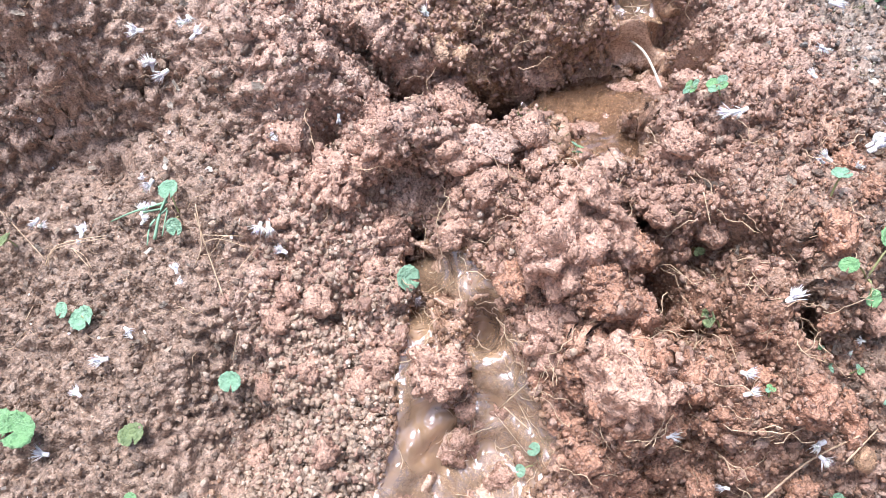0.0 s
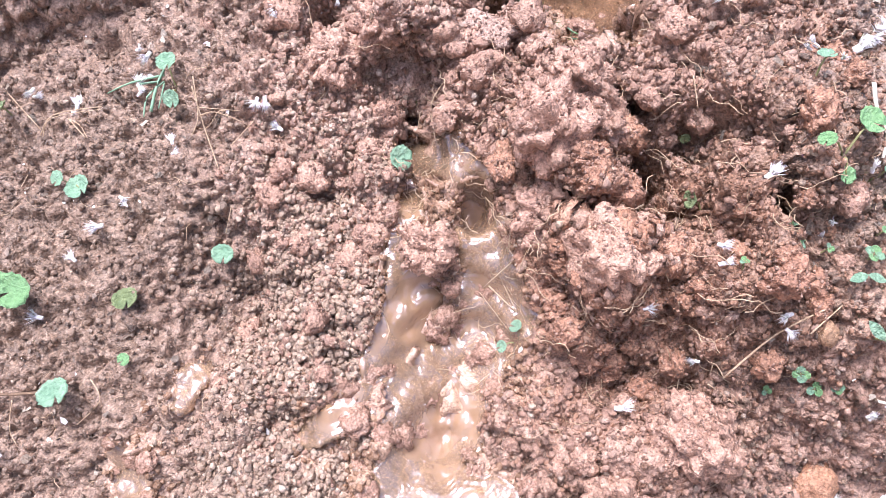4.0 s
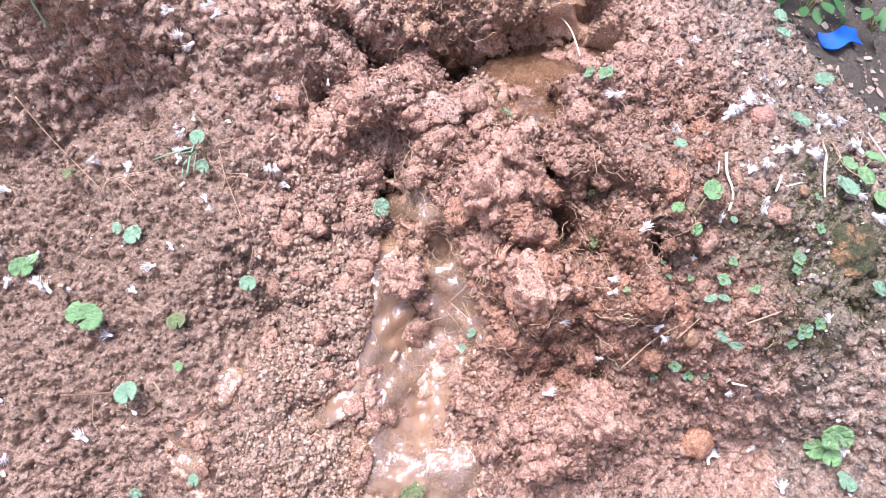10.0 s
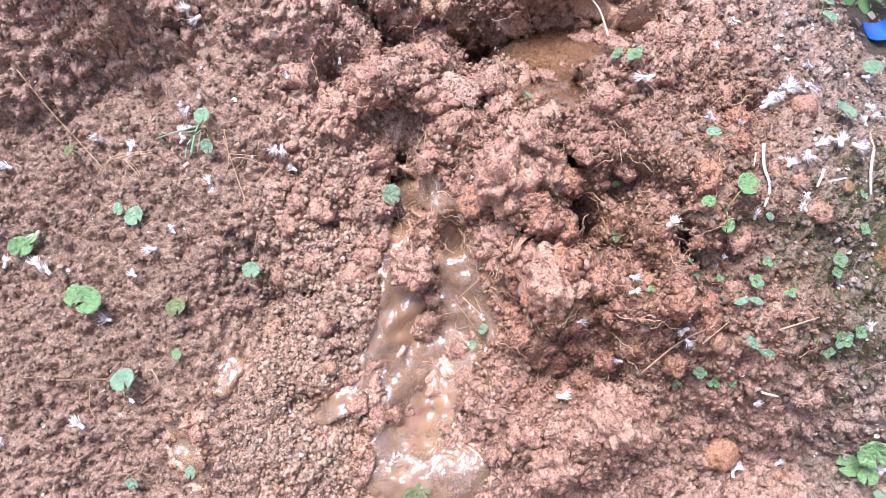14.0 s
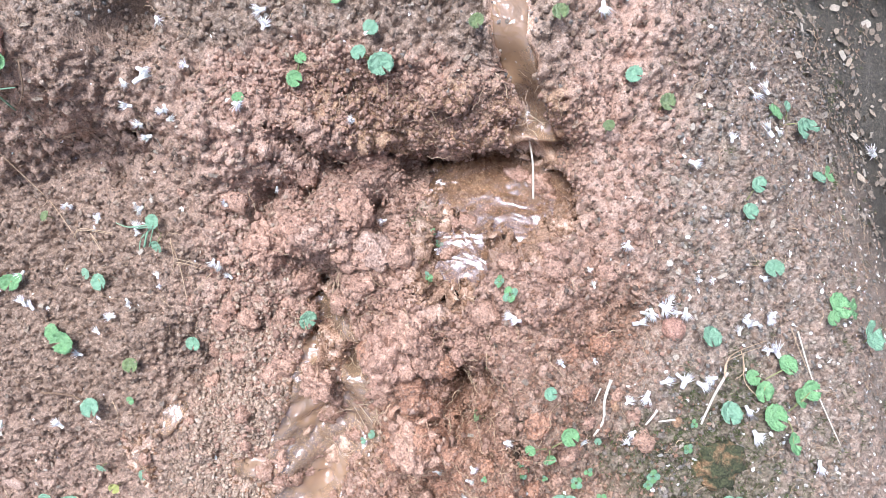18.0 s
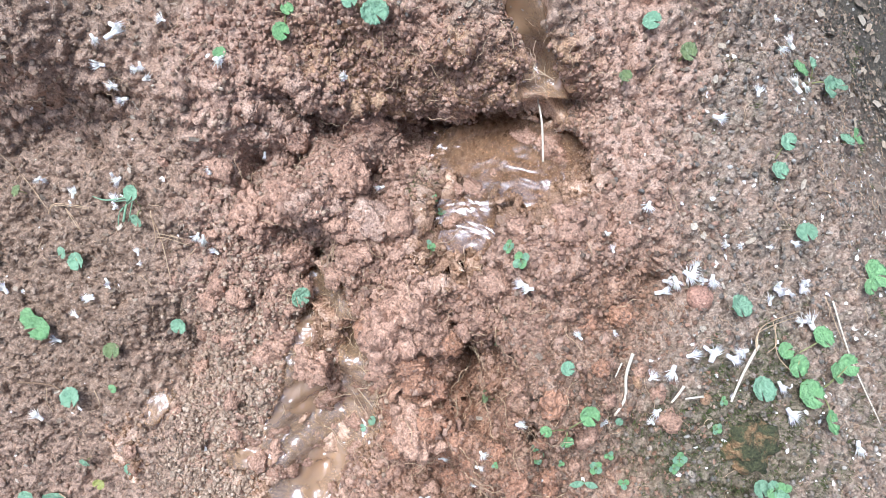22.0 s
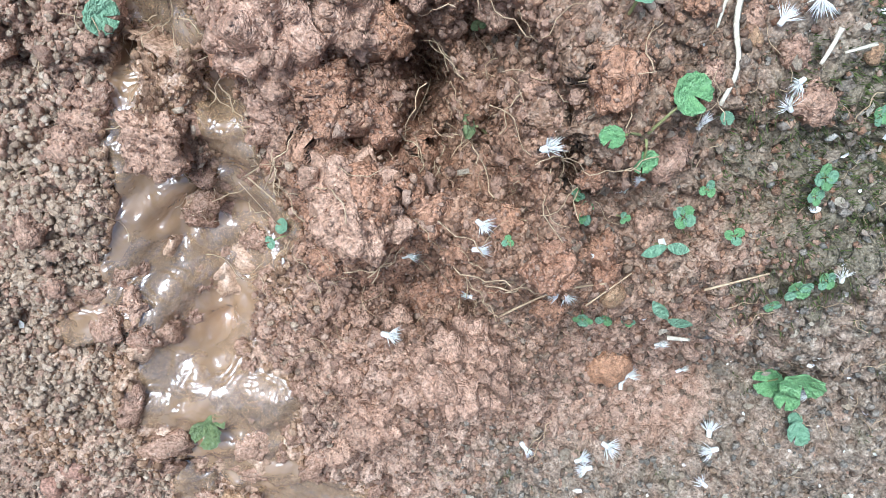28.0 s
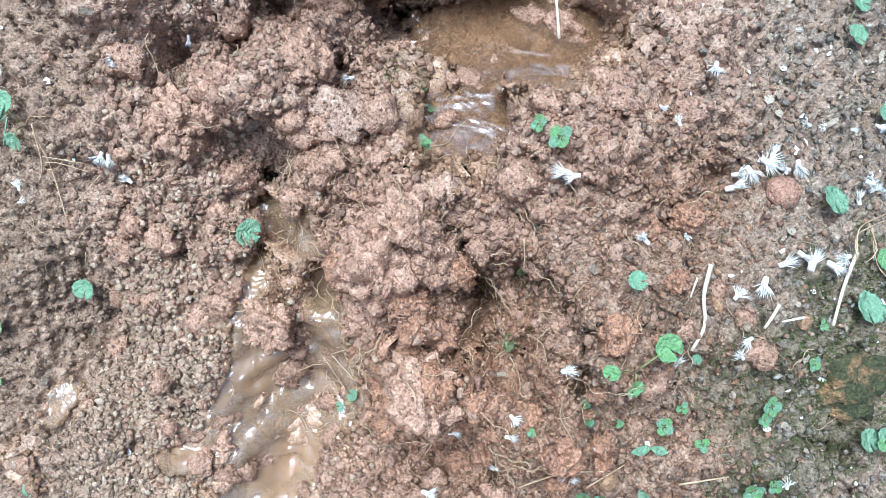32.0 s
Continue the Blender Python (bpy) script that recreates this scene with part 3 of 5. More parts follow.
def grid_mesh(name, verts, nu, nv):
    me = bpy.data.meshes.new(name)
    i = np.arange(nu * nv).reshape(nv, nu)
    quads = np.stack([i[:-1, :-1], i[:-1, 1:], i[1:, 1:], i[1:, :-1]], -1).reshape(-1, 4)
    me.vertices.add(len(verts))
    me.vertices.foreach_set("co", np.ascontiguousarray(verts, np.float32).ravel())
    me.loops.add(quads.size)
    me.loops.foreach_set("vertex_index", quads.ravel().astype(np.int32))
    me.polygons.add(len(quads))
    me.polygons.foreach_set("loop_start", np.arange(0, quads.size, 4, dtype=np.int32))
    me.update(calc_edges=True)
    me.polygons.foreach_set("use_smooth", np.ones(len(quads), bool))
    return me


STEP = 0.0022
US, VS = axis(-0.64, 0.72, STEP, 60), axis(-0.44, 0.52, STEP, 60)


def shape_ground():
    u, v = np.meshgrid(US, VS)
    z = zones(u, v)
    w = land(u, v)
    wv, wu = np.gradient(w, VS, US)
    h, tone, z["crest"] = relief(u, v, w, z)
    n = np.stack([-np.clip(wu, -2.5, 2.5), -np.clip(wv, -2.5, 2.5), np.ones_like(w)], -1)
    n /= np.linalg.norm(n, axis=-1, keepdims=True)
    q = np.stack([u, v, w], -1) + h[..., None] * n
    p = world_of(q[..., 0], q[..., 1], q[..., 2])
    a = p[..., 2]
    p[..., 2] = np.where(a > 0.75, 0.75 + 0.9 * np.tanh((a - 0.75) / 0.9), np.where(a < -1.0, -1.0 + 0.5 * np.tanh((a + 1.0) / 0.5), a))
    return p, z, tone


LAND, ZONES, TONE = shape_ground()


def build_ground():
    me = grid_mesh("ground", LAND.reshape(-1, 3), len(US), len(VS))
    for key, values in (*((k, ZONES[k]) for k in ("wet", "moss", "grit", "humus", "shaded_mould", "ochre", "rust", "pale")), ("tone", TONE)):
        a = me.attributes.new(key, "FLOAT", "POINT")
        a.data.foreach_set("value", values.ravel().astype(np.float32))
    me.materials.append(GROUND)
    return tagged(new("ground", me), "crumbly red-brown soil slope with a seeping spring", "ground", kind="structure")


build_ground()


def cell_of(u, v):
    i = np.clip(np.searchsorted(US, u), 3, len(US) - 4)
    j = np.clip(np.searchsorted(VS, v), 3, len(VS) - 4)
    return j, i


def spot(u, v, reach=8):
    """The place on the finished ground and the way out of it."""
    j, i = cell_of(u, v)
    k = min(reach, i, j, len(US) - 1 - i, len(VS) - 1 - j)
    a, b = LAND[j, i + k] - LAND[j, i - k], LAND[j + k, i] - LAND[j - k, i]
    n = np.cross(a, b)
    return Vector(LAND[j, i]), Vector(n / np.linalg.norm(n))


def water_sheet(name, label, u0, u1, v0, v1, height, step=0.005, material=None):
    us, vs = np.arange(u0, u1, step), np.arange(v0, v1, step)
    u, v = np.meshgrid(us, vs)
    me = grid_mesh(name, world_of(u, v, height(u, v)).reshape(-1, 3), len(us), len(vs))
    me.materials.append(material or MUDDY)
    return tagged(new(name, me), label, "water", kind="structure")


def pool_w(u, v):
    return level_w(POOL_LEVEL)(u, v) - 0.08 * sm(-pool_edge(u, v), 0.05, 0.4) + 0.0008 * waves(u, v, 0.040, 2) + 0.0001 * waves(u, v, 0.012, 5)


water_sheet("water_pool", "shallow muddy spring pool with glinting ripples", -0.06, 0.36, 0.11, 0.32, pool_w, 0.003, POOL_WATER)


def stream_w(u, v):
    c, w = course(u, v), macro(u, v)
    z = v * math.sin(SLOPE) + w * math.cos(SLOPE) + 0.006 * waves(u, v, 0.07, 4)
    pools = 0.0040 * np.sin(2 * math.pi * z / 0.042 + 2.2 * waves(u, v, 0.09, 15))  # small, almost level pools, one below another
    w = w - 0.06 * np.exp(-(((u - 0.066) / 0.018) ** 2 + ((v - 0.016) / 0.020) ** 2) ** 2)  # none in the outlet hole
    return w + pools + 0.0050 - 0.14 * sm(-c, 0.0, 0.55) + 0.0012 * waves(u, v, 0.05, 7) + 0.0004 * waves(u, v, 0.016, 3)


water_sheet("water_stream", "thin muddy orange stream between the clods", -0.30, 0.34, -0.62, 0.10, stream_w, 0.004)


def runnel_w(u, v):
    return macro(u, v) - 0.0045 - 0.04 * sm(-course(u, v), -0.1, 0.3) + 0.0012 * waves(u * 2.2, v * 0.5, 0.05, 6) + 0.0005 * waves(u * 2, v * 0.6, 0.018, 3)


water_sheet("water_runnel", "thin film of water running down the bank", 0.10, 0.34, 0.32, 0.62, runnel_w, 0.004)

PLANTS_LEFT = [
    [(-0.38, -0.039, 0.0149), (-0.35, -0.048, 0.0185)],
    [(-0.523, 0.144, 0.0181)],
    [(-0.206, 0.155, 0.0109), (-0.205, 0.126, 0.0094)],
    [(-0.173, -0.014, 0.0112)],
    [(-0.312, -0.137, 0.0161)],
    [(-0.305, 0.05, 0.0136), (-0.323, 0.06, 0.0084)],
    [(-0.451, 0.023, 0.0146), (-0.435, 0.029, 0.0089)],
    [(-0.024, 0.051, 0.0129)],
    [(-0.25, -0.059, 0.0124)],
    [(-0.248, -0.112, 0.0066)],
    [(-0.377, 0.131, 0.0096)],
]
PLANTS_LOW_LEFT = [
    [(-0.537, -0.297, 0.0166)],
    [(-0.383, -0.351, 0.0252), (-0.416, -0.332, 0.0143), (-0.389, -0.407, 0.0147), (-0.358, -0.398, 0.011)],
    [(-0.243, -0.25, 0.0084)],
    [(-0.324, -0.258, 0.0087)],
    [(-0.301, -0.29, 0.0096)],
    [(0.019, -0.272, 0.0136)],
    [(-0.37, -0.5, 0.0132)],
    [(0.313, -0.42, 0.0099)],
]
PLANTS_RIGHT = [
    [(0.327, 0.03, 0.0111), (0.304, 0.019, 0.0064), (0.316, 0.002, 0.0076)],
    [(0.246, -0.006, 0.0077)],
    [(0.303, 0.065, 0.0078)],
    [(0.375, 0.008, 0.0046)],
    [(0.508, -0.225, 0.0185), (0.494, -0.258, 0.0140), (0.507, -0.262, 0.0110)],
    [(0.51, -0.288, 0.0071)],
    [(0.238, 0.058, 0.0049)],
    [(0.104, -0.1, 0.0066), (0.092, -0.111, 0.0059)],
    [(0.022, -0.267, 0.0102)],
]
PLANTS_BANK = [
    [(-0.038, 0.354, 0.0108), (-0.036, 0.376, 0.0081)],
    [(-0.095, 0.325, 0.008)],
    [(0.063, 0.389, 0.0156), (0.04, 0.392, 0.0103)],
    [(-0.342, 0.345, 0.0129)],
    [(-0.244, 0.512, 0.0229), (-0.317, 0.492, 0.0142)],
    [(-0.518, 0.457, 0.0218)],
    [(-0.397, 0.342, 0.0117), (-0.422, 0.309, 0.01)],
    [(-0.336, 0.344, 0.0113)],
    [(0.052, 0.418, 0.0104)],
    [(0.006, 0.452, 0.0098)],
    [(0.349, 0.402, 0.0112)],
    [(0.332, 0.342, 0.0082)],
    [(0.399, 0.377, 0.0123)],
    [(0.429, 0.616, 0.0159)],
    [(0.476, 0.598, 0.0165)],
    [(0.165, 0.442, 0.0094)],
    [(0.247, 0.461, 0.0104)],
]
PLANTS_FAR_RIGHT = [
    [(0.623, 0.354, 0.0181), (0.592, 0.386, 0.0098)],
    [(0.528, 0.291, 0.0117), (0.518, 0.259, 0.0122)],
    [(0.68, 0.292, 0.015)],
    [(0.565, 0.192, 0.0125)],
    [(0.48, 0.12, 0.0144)],
    [(0.653, 0.134, 0.011), (0.697, 0.131, 0.0151)],
    [(0.592, 0.078, 0.0148), (0.561, 0.055, 0.0143), (0.546, 0.068, 0.0106)],
    [(0.584, 0.021, 0.0176), (0.617, 0.041, 0.0136), (0.638, 0.044, 0.0146), (0.606, -0.007, 0.0149)],
    [(0.517, 0.04, 0.0157)],
    [(0.544, -0.077, 0.0116)],
    [(0.578, 0.38, 0.0155)],
    [(0.636, 0.354, 0.0163)],
    [(0.67, 0.29, 0.0131)],
    [(0.761, 0.082, 0.0234)],
    [(0.665, 0.139, 0.0195)],
]
PLANTS_LOWEST = [
    [(-0.649, -0.456, 0.0207)],
    [(-0.395, -0.39, 0.0299), (-0.343, -0.38, 0.0159)],
    [(-0.675, -0.381, 0.0176)],
    [(-0.729, -0.283, 0.0265)],
    [(0.512, -0.297, 0.0108)],
]
SPRIGS = [
    (0.135, 0.183, 0.0050),
    (0.142, 0.165, 0.0060),
    (0.149, 0.147, 0.0062),
    (0.153, 0.139, 0.0050),
    (0.366, -0.034, 0.0058),
    (0.357, -0.056, 0.0076),
    (0.393, -0.071, 0.0060),
    (0.314, -0.129, 0.0070),
    (0.333, -0.150, 0.0066),
    (0.350, -0.149, 0.0051),
    (0.293, -0.150, 0.0046),
    (0.298, -0.045, 0.0046),
    (0.257, -0.062, 0.0038),
    (0.291, -0.035, 0.0043),
    (0.439, -0.05, 0.0059),
    (0.479, -0.003, 0.0067),
    (0.261, 0.161, 0.0094),
    (0.298, -0.046, 0.0075),
    (0.558, -0.074, 0.0117),
    (0.321, -0.049, 0.004),
    (0.431, -0.115, 0.0058),
    (0.441, -0.037, 0.0082),
    (0.444, -0.107, 0.0097),
    (0.477, 0.027, 0.0057),
]
SEEDLINGS = [
    (0.347, -0.072, 0.0157),
    (0.358, -0.102, 0.0175),
]
TUFTS_RIGHT = [
    (0.271, -0.0, 0.0087),
    (0.282, 0.002, 0.0074),
    (0.244, -0.053, 0.0064),
    (0.244, -0.06, 0.0064),
    (0.299, -0.023, 0.0061),
    (0.282, -0.09, 0.0075),
    (0.303, -0.073, 0.0055),
    (0.464, -0.096, 0.0063),
    (0.35, 0.011, 0.0063),
    (0.4, 0.053, 0.0068),
    (0.37, -0.164, 0.0056),
    (0.183, -0.185, 0.0092),
    (0.421, -0.248, 0.0068),
    (0.52, -0.25, 0.0075),
    (0.278, -0.304, 0.0083),
    (0.336, -0.324, 0.0085),
    (0.444, -0.301, 0.0092),
    (0.425, -0.331, 0.007),
    (0.522, -0.383, 0.0085),
    (0.357, -0.314, 0.009),
    (0.297, -0.101, 0.0062),
    (0.373, -0.263, 0.0083),
    (0.402, 0.019, 0.0063),
    (0.193, -0.079, 0.0054),
    (0.336, -0.031, 0.0042),
]
TUFTS_LEFT = [
    (-0.23, 0.165, 0.0082),
    (-0.236, 0.141, 0.0074),
    (-0.355, 0.148, 0.0071),
    (-0.311, 0.136, 0.0077),
    (-0.277, 0.009, 0.0089),
    (-0.11, 0.205, 0.0091),
    (-0.473, 0.12, 0.0084),
    (-0.479, 0.043, 0.0116),
    (-0.468, 0.006, 0.009),
    (-0.426, -0.0, 0.0096),
    (-0.416, -0.008, 0.0096),
    (-0.346, -0.069, 0.0085),
    (-0.384, -0.187, 0.0105),
    (-0.498, -0.179, 0.0084),
    (-0.477, -0.211, 0.0084),
    (-0.522, -0.047, 0.0118),
    (-0.485, -0.138, 0.0083),
    (0.073, 0.185, 0.0075),
    (-0.111, 0.097, 0.007),
    (-0.122, 0.115, 0.0077),
    (-0.252, 0.033, 0.0066),
    (-0.299, -0.019, 0.0068),
    (-0.204, 0.085, 0.0058),
    (-0.434, 0.033, 0.0089),
]
TUFTS_TOP = [
    (0.432, 0.149, 0.0100),
    (0.409, 0.125, 0.0095),
    (0.436, 0.075, 0.009),
    (0.475, 0.074, 0.0101),
    (0.527, 0.124, 0.0079),
    (0.572, 0.138, 0.0084),
    (-0.217, 0.344, 0.0107),
    (-0.228, 0.325, 0.0079),
    (-0.222, 0.287, 0.0095),
    (-0.177, 0.303, 0.007),
    (-0.089, 0.314, 0.0082),
    (-0.171, 0.354, 0.0062),
    (0.262, 0.147, 0.0082),
    (0.269, 0.143, 0.007),
    (0.312, 0.095, 0.0062),
    (0.432, 0.157, 0.01),
    (0.424, 0.139, 0.0099),
    (0.446, 0.143, 0.0089),
    (0.527, 0.137, 0.0084),
    (0.545, 0.127, 0.0078),
    (0.568, 0.133, 0.0081),
    (0.578, 0.097, 0.0125),
    (0.452, 0.075, 0.0115),
    (0.486, 0.079, 0.0092),
    (0.026, 0.316, 0.0057),
    (0.438, 0.309, 0.0097),
    (0.369, 0.216, 0.0075),
]
TUFTS_EDGE = [
    (0.415, 0.059, 0.0098),
    (0.55, 0.035, 0.0085),
    (0.564, 0.001, 0.0108),
    (0.404, 0.026, 0.0062),
    (0.547, 0.405, 0.0119),
    (0.566, 0.354, 0.0083),
    (0.491, 0.345, 0.0081),
    (0.523, 0.437, 0.0076),
    (0.663, -0.042, 0.0102),
    (-0.079, 0.429, 0.0092),
    (-0.072, 0.414, 0.0092),
    (-0.2, 0.402, 0.0097),
    (-0.214, 0.331, 0.0118),
    (-0.173, 0.294, 0.009),
    (-0.21, 0.277, 0.0093),
    (0.324, 0.496, 0.0121),
    (0.304, 0.477, 0.0109),
    (0.526, 0.398, 0.0138),
    (0.55, 0.353, 0.0137),
    (0.64, 0.631, 0.0188),
    (0.917, 0.327, 0.0232),
    (0.164, 0.446, 0.0078),
    (-0.057, 0.468, 0.0083),
    (-0.013, 0.497, 0.0075),
    (0.363, -0.266, 0.0073),
    (0.437, -0.314, 0.0097),
    (0.335, -0.33, 0.0081),
    (-0.499, -0.167, 0.0074),
    (-0.541, -0.334, 0.0098),
    (-0.338, -0.428, 0.0094),
]
TUFTS_MORE = [
    (-0.233, 0.165, 0.0055),
    (-0.235, 0.135, 0.0061),
    (-0.354, 0.148, 0.0066),
    (-0.312, 0.137, 0.0064),
    (-0.13, 0.116, 0.0074),
    (-0.11, 0.095, 0.0057),
    (-0.198, 0.074, 0.0046),
    (-0.25, 0.027, 0.0047),
    (-0.28, 0.009, 0.006),
    (-0.312, 0.123, 0.0051),
    (0.192, -0.072, 0.007),
    (0.242, -0.117, 0.0056),
    (0.371, -0.164, 0.005),
    (0.182, -0.176, 0.0064),
    (0.432, 0.161, 0.0087),
    (0.441, 0.148, 0.0082),
    (0.417, 0.142, 0.0085),
    (0.527, 0.133, 0.008),
    (0.563, 0.131, 0.0071),
    (0.553, 0.126, 0.0057),
    (0.565, 0.099, 0.0097),
    (0.461, 0.18, 0.0063),
    (0.478, 0.182, 0.0059),
    (0.516, 0.179, 0.005),
    (0.554, 0.181, 0.0065),
    (0.331, 0.174, 0.0051),
    (0.34, 0.191, 0.0048),
    (0.311, 0.097, 0.0047),
    (0.45, 0.077, 0.0083),
    (0.483, 0.078, 0.0075),
    (0.347, 0.092, 0.0048),
    (-0.091, 0.314, 0.0071),
    (-0.226, 0.288, 0.0071),
    (-0.233, 0.307, 0.0084),
    (-0.185, 0.303, 0.0056),
    (0.026, 0.313, 0.006),
    (-0.061, 0.226, 0.0057),
    (-0.231, 0.172, 0.006),
    (-0.112, 0.2, 0.0053),
]
STRAWS = [
    ([(0.376, 0.072), (0.371, 0.052), (0.373, 0.033), (0.368, 0.012)], 0.0035),
    ([(0.361, 0.068), (0.359, 0.052)], 0.0018),
    ([(0.431, 0.049), (0.426, 0.04), (0.419, 0.031)], 0.003),
    ([(0.446, 0.043), (0.432, 0.038)], 0.0023),
    ([(0.51, 0.08), (0.496, 0.055), (0.482, 0.027)], 0.0034),
    ([(0.601, 0.12), (0.639, 0.057), (0.687, -0.019)], 0.0023),
    ([(-0.328, -0.338), (-0.29, -0.372)], 0.0025),
    ([(0.376, -0.149), (0.392, -0.153)], 0.0033),
]
ROOTS = [
    ([(-0.427, 0.226), (-0.416, 0.194), (-0.381, 0.148), (-0.344, 0.11)], 0.0025),
    ([(-0.345, 0.107), (-0.329, 0.124), (-0.278, 0.124)], 0.0024),
    ([(-0.313, 0.115), (-0.298, 0.106), (-0.292, 0.098)], 0.0019),
    ([(-0.18, 0.11), (-0.163, 0.111), (-0.145, 0.099)], 0.0021),
    ([(-0.181, 0.142), (-0.18, 0.11), (-0.19, 0.087)], 0.0022),
    ([(-0.367, -0.142), (-0.372, -0.167), (-0.367, -0.188)], 0.002),
    ([(-0.284, -0.128), (-0.271, -0.143), (-0.302, -0.163)], 0.0023),
    ([(-0.377, -0.455), (-0.353, -0.372), (-0.361, -0.334), (-0.374, -0.329)], 0.0044),
    ([(-0.505, -0.348), (-0.488, -0.365), (-0.492, -0.392), (-0.464, -0.413)], 0.0031),
    ([(0.5, 0.081), (0.502, 0.093), (0.519, 0.101), (0.562, 0.108)], 0.0027),
    ([(0.523, 0.099), (0.53, 0.078), (0.523, 0.07)], 0.0021),
    ([(0.148, 0.014), (0.143, -0.003), (0.151, -0.017)], 0.0012),
    ([(0.103, -0.0), (0.106, -0.01), (0.097, -0.024)], 0.0012),
    ([(0.072, -0.057), (0.096, -0.098)], 0.001),
    ([(0.171, -0.012), (0.154, -0.02), (0.158, -0.035)], 0.0009),
    ([(0.207, 0.008), (0.195, 0.013), (0.188, 0.005)], 0.0008),
    ([(0.155, -0.06), (0.16, -0.086), (0.186, -0.091)], 0.0009),
    ([(-0.341, 0.105), (-0.329, 0.121), (-0.279, 0.122)], 0.0019),
    ([(-0.309, 0.113), (-0.294, 0.098)], 0.0019),
    ([(-0.178, 0.118), (-0.143, 0.11)], 0.0017),
    ([(-0.13, 0.103), (-0.15, 0.073)], 0.0017),
    ([(-0.367, 0.052), (-0.357, 0.067)], 0.0016),
    ([(-0.156, 0.031), (-0.164, 0.01)], 0.0017),
    ([(0.221, -0.071), (0.222, -0.092), (0.221, -0.109)], 0.0015),
    ([(0.232, -0.126), (0.223, -0.155)], 0.0015),
    ([(0.033, 0.104), (0.024, 0.084)], 0.0017),
    ([(0.189, -0.073), (0.184, -0.09)], 0.0013),
    ([(0.501, 0.075), (0.502, 0.091), (0.524, 0.098), (0.56, 0.105)], 0.0024),
    ([(0.524, 0.098), (0.533, 0.068), (0.546, 0.051)], 0.0025),
    ([(0.595, 0.124), (0.628, 0.079), (0.646, 0.05)], 0.002),
    ([(-0.184, 0.135), (-0.182, 0.101), (-0.162, 0.058)], 0.0026),
    ([(0.055, 0.139), (0.041, 0.096), (0.038, 0.081)], 0.0022),
    ([(0.108, 0.254), (0.129, 0.261), (0.154, 0.271)], 0.0023),
]
TWIGS = [
    ([(0.214, 0.356), (0.236, 0.347), (0.264, 0.34)], 0.0024),
    ([(0.605, 0.111), (0.611, 0.101)], 0.0023),
    ([(-0.404, -0.132), (-0.36, -0.137), (-0.322, -0.132)], 0.0048),
    ([(0.307, -0.095), (0.334, -0.084)], 0.0019),
    ([(0.375, -0.093), (0.41, -0.088)], 0.0026),
    ([(0.079, -0.052), (0.1, -0.079)], 0.002),
    ([(0.117, -0.029), (0.076, -0.055)], 0.002),
    ([(0.219, -0.151), (0.243, -0.147), (0.264, -0.164)], 0.0012),
    ([(0.295, 0.038), (0.31, 0.042)], 0.0009),
    ([(0.238, 0.092), (0.244, 0.072)], 0.0018),
    ([(0.176, 0.386), (0.189, 0.377), (0.193, 0.366)], 0.0024),
    ([(0.121, 0.36), (0.138, 0.336)], 0.0021),
    ([(0.076, 0.366), (0.072, 0.346)], 0.0018),
    ([(-0.318, 0.341), (-0.321, 0.319), (-0.341, 0.302)], 0.0032),
    ([(-0.374, 0.347), (-0.381, 0.317), (-0.376, 0.302)], 0.0024),
    ([(0.261, -0.127), (0.289, -0.104), (0.315, -0.086)], 0.0026),
    ([(0.255, -0.141), (0.269, -0.16)], 0.0015),
    ([(0.252, -0.118), (0.255, -0.136)], 0.0015),
    ([(0.083, -0.044), (0.1, -0.078)], 0.0016),
    ([(0.049, -0.076), (0.083, -0.044), (0.11, -0.024)], 0.0016),
]
BLADES = [
    ([(-0.361, 0.317), (-0.36, 0.292)], 0.0032),
    ([(-0.387, 0.315), (-0.361, 0.317), (-0.326, 0.323)], 0.0025),
    ([(-0.356, 0.333), (-0.361, 0.317)], 0.0032),
    ([(-0.23, 0.113), (-0.225, 0.14), (-0.214, 0.157)], 0.0037),
    ([(-0.237, 0.139), (-0.216, 0.146)], 0.003),
    ([(-0.573, 0.308), (-0.605, 0.264), (-0.629, 0.221)], 0.0054),
    ([(-0.217, 0.15), (-0.242, 0.14), (-0.277, 0.14)], 0.0024),
    ([(-0.215, 0.147), (-0.229, 0.128), (-0.234, 0.112)], 0.0024),
    ([(-0.215, 0.145), (-0.22, 0.118)], 0.0018),
]

# ---- things ----
rng = np.random.default_rng(11)
LEAF = leaf_material("violet_leaf", (0.115, 0.270, 0.105), (0.25, 0.45, 0.20))
LEAF_DULL = leaf_material("dull_leaf", (0.10, 0.15, 0.060), (0.22, 0.27, 0.12))
LEAF_BLUE = leaf_material("bluish_leaf", (0.12, 0.265, 0.155), (0.28, 0.45, 0.30))
LEAF_YELLOW = leaf_material("yellowing_leaf", (0.30, 0.34, 0.08), (0.50, 0.50, 0.16))
STEM = plain("pale_stem", (0.20, 0.22, 0.08), (0.36, 0.34, 0.17), 200, 0.6)
WHITE = plain("white_petal", (0.70, 0.68, 0.66), (0.90, 0.88, 0.88), 300, 0.6, 0.3, 0.2, 0.1)
STRAW = plain("dry_straw", (0.48, 0.40, 0.30), (0.80, 0.73, 0.63), 300, 0.6, 0.3, 0.6)
ROOT = plain("pale_root", (0.36, 0.24, 0.15), (0.64, 0.49, 0.34), 260, 0.6, 0.3, 0.6)
TWIG = plain("brown_twig", (0.12, 0.075, 0.05), (0.30, 0.20, 0.13), 260, 0.7, 0.3, 0.7)
RUST = soil("rusty_clod", (0.96, 0.80, 0.68))
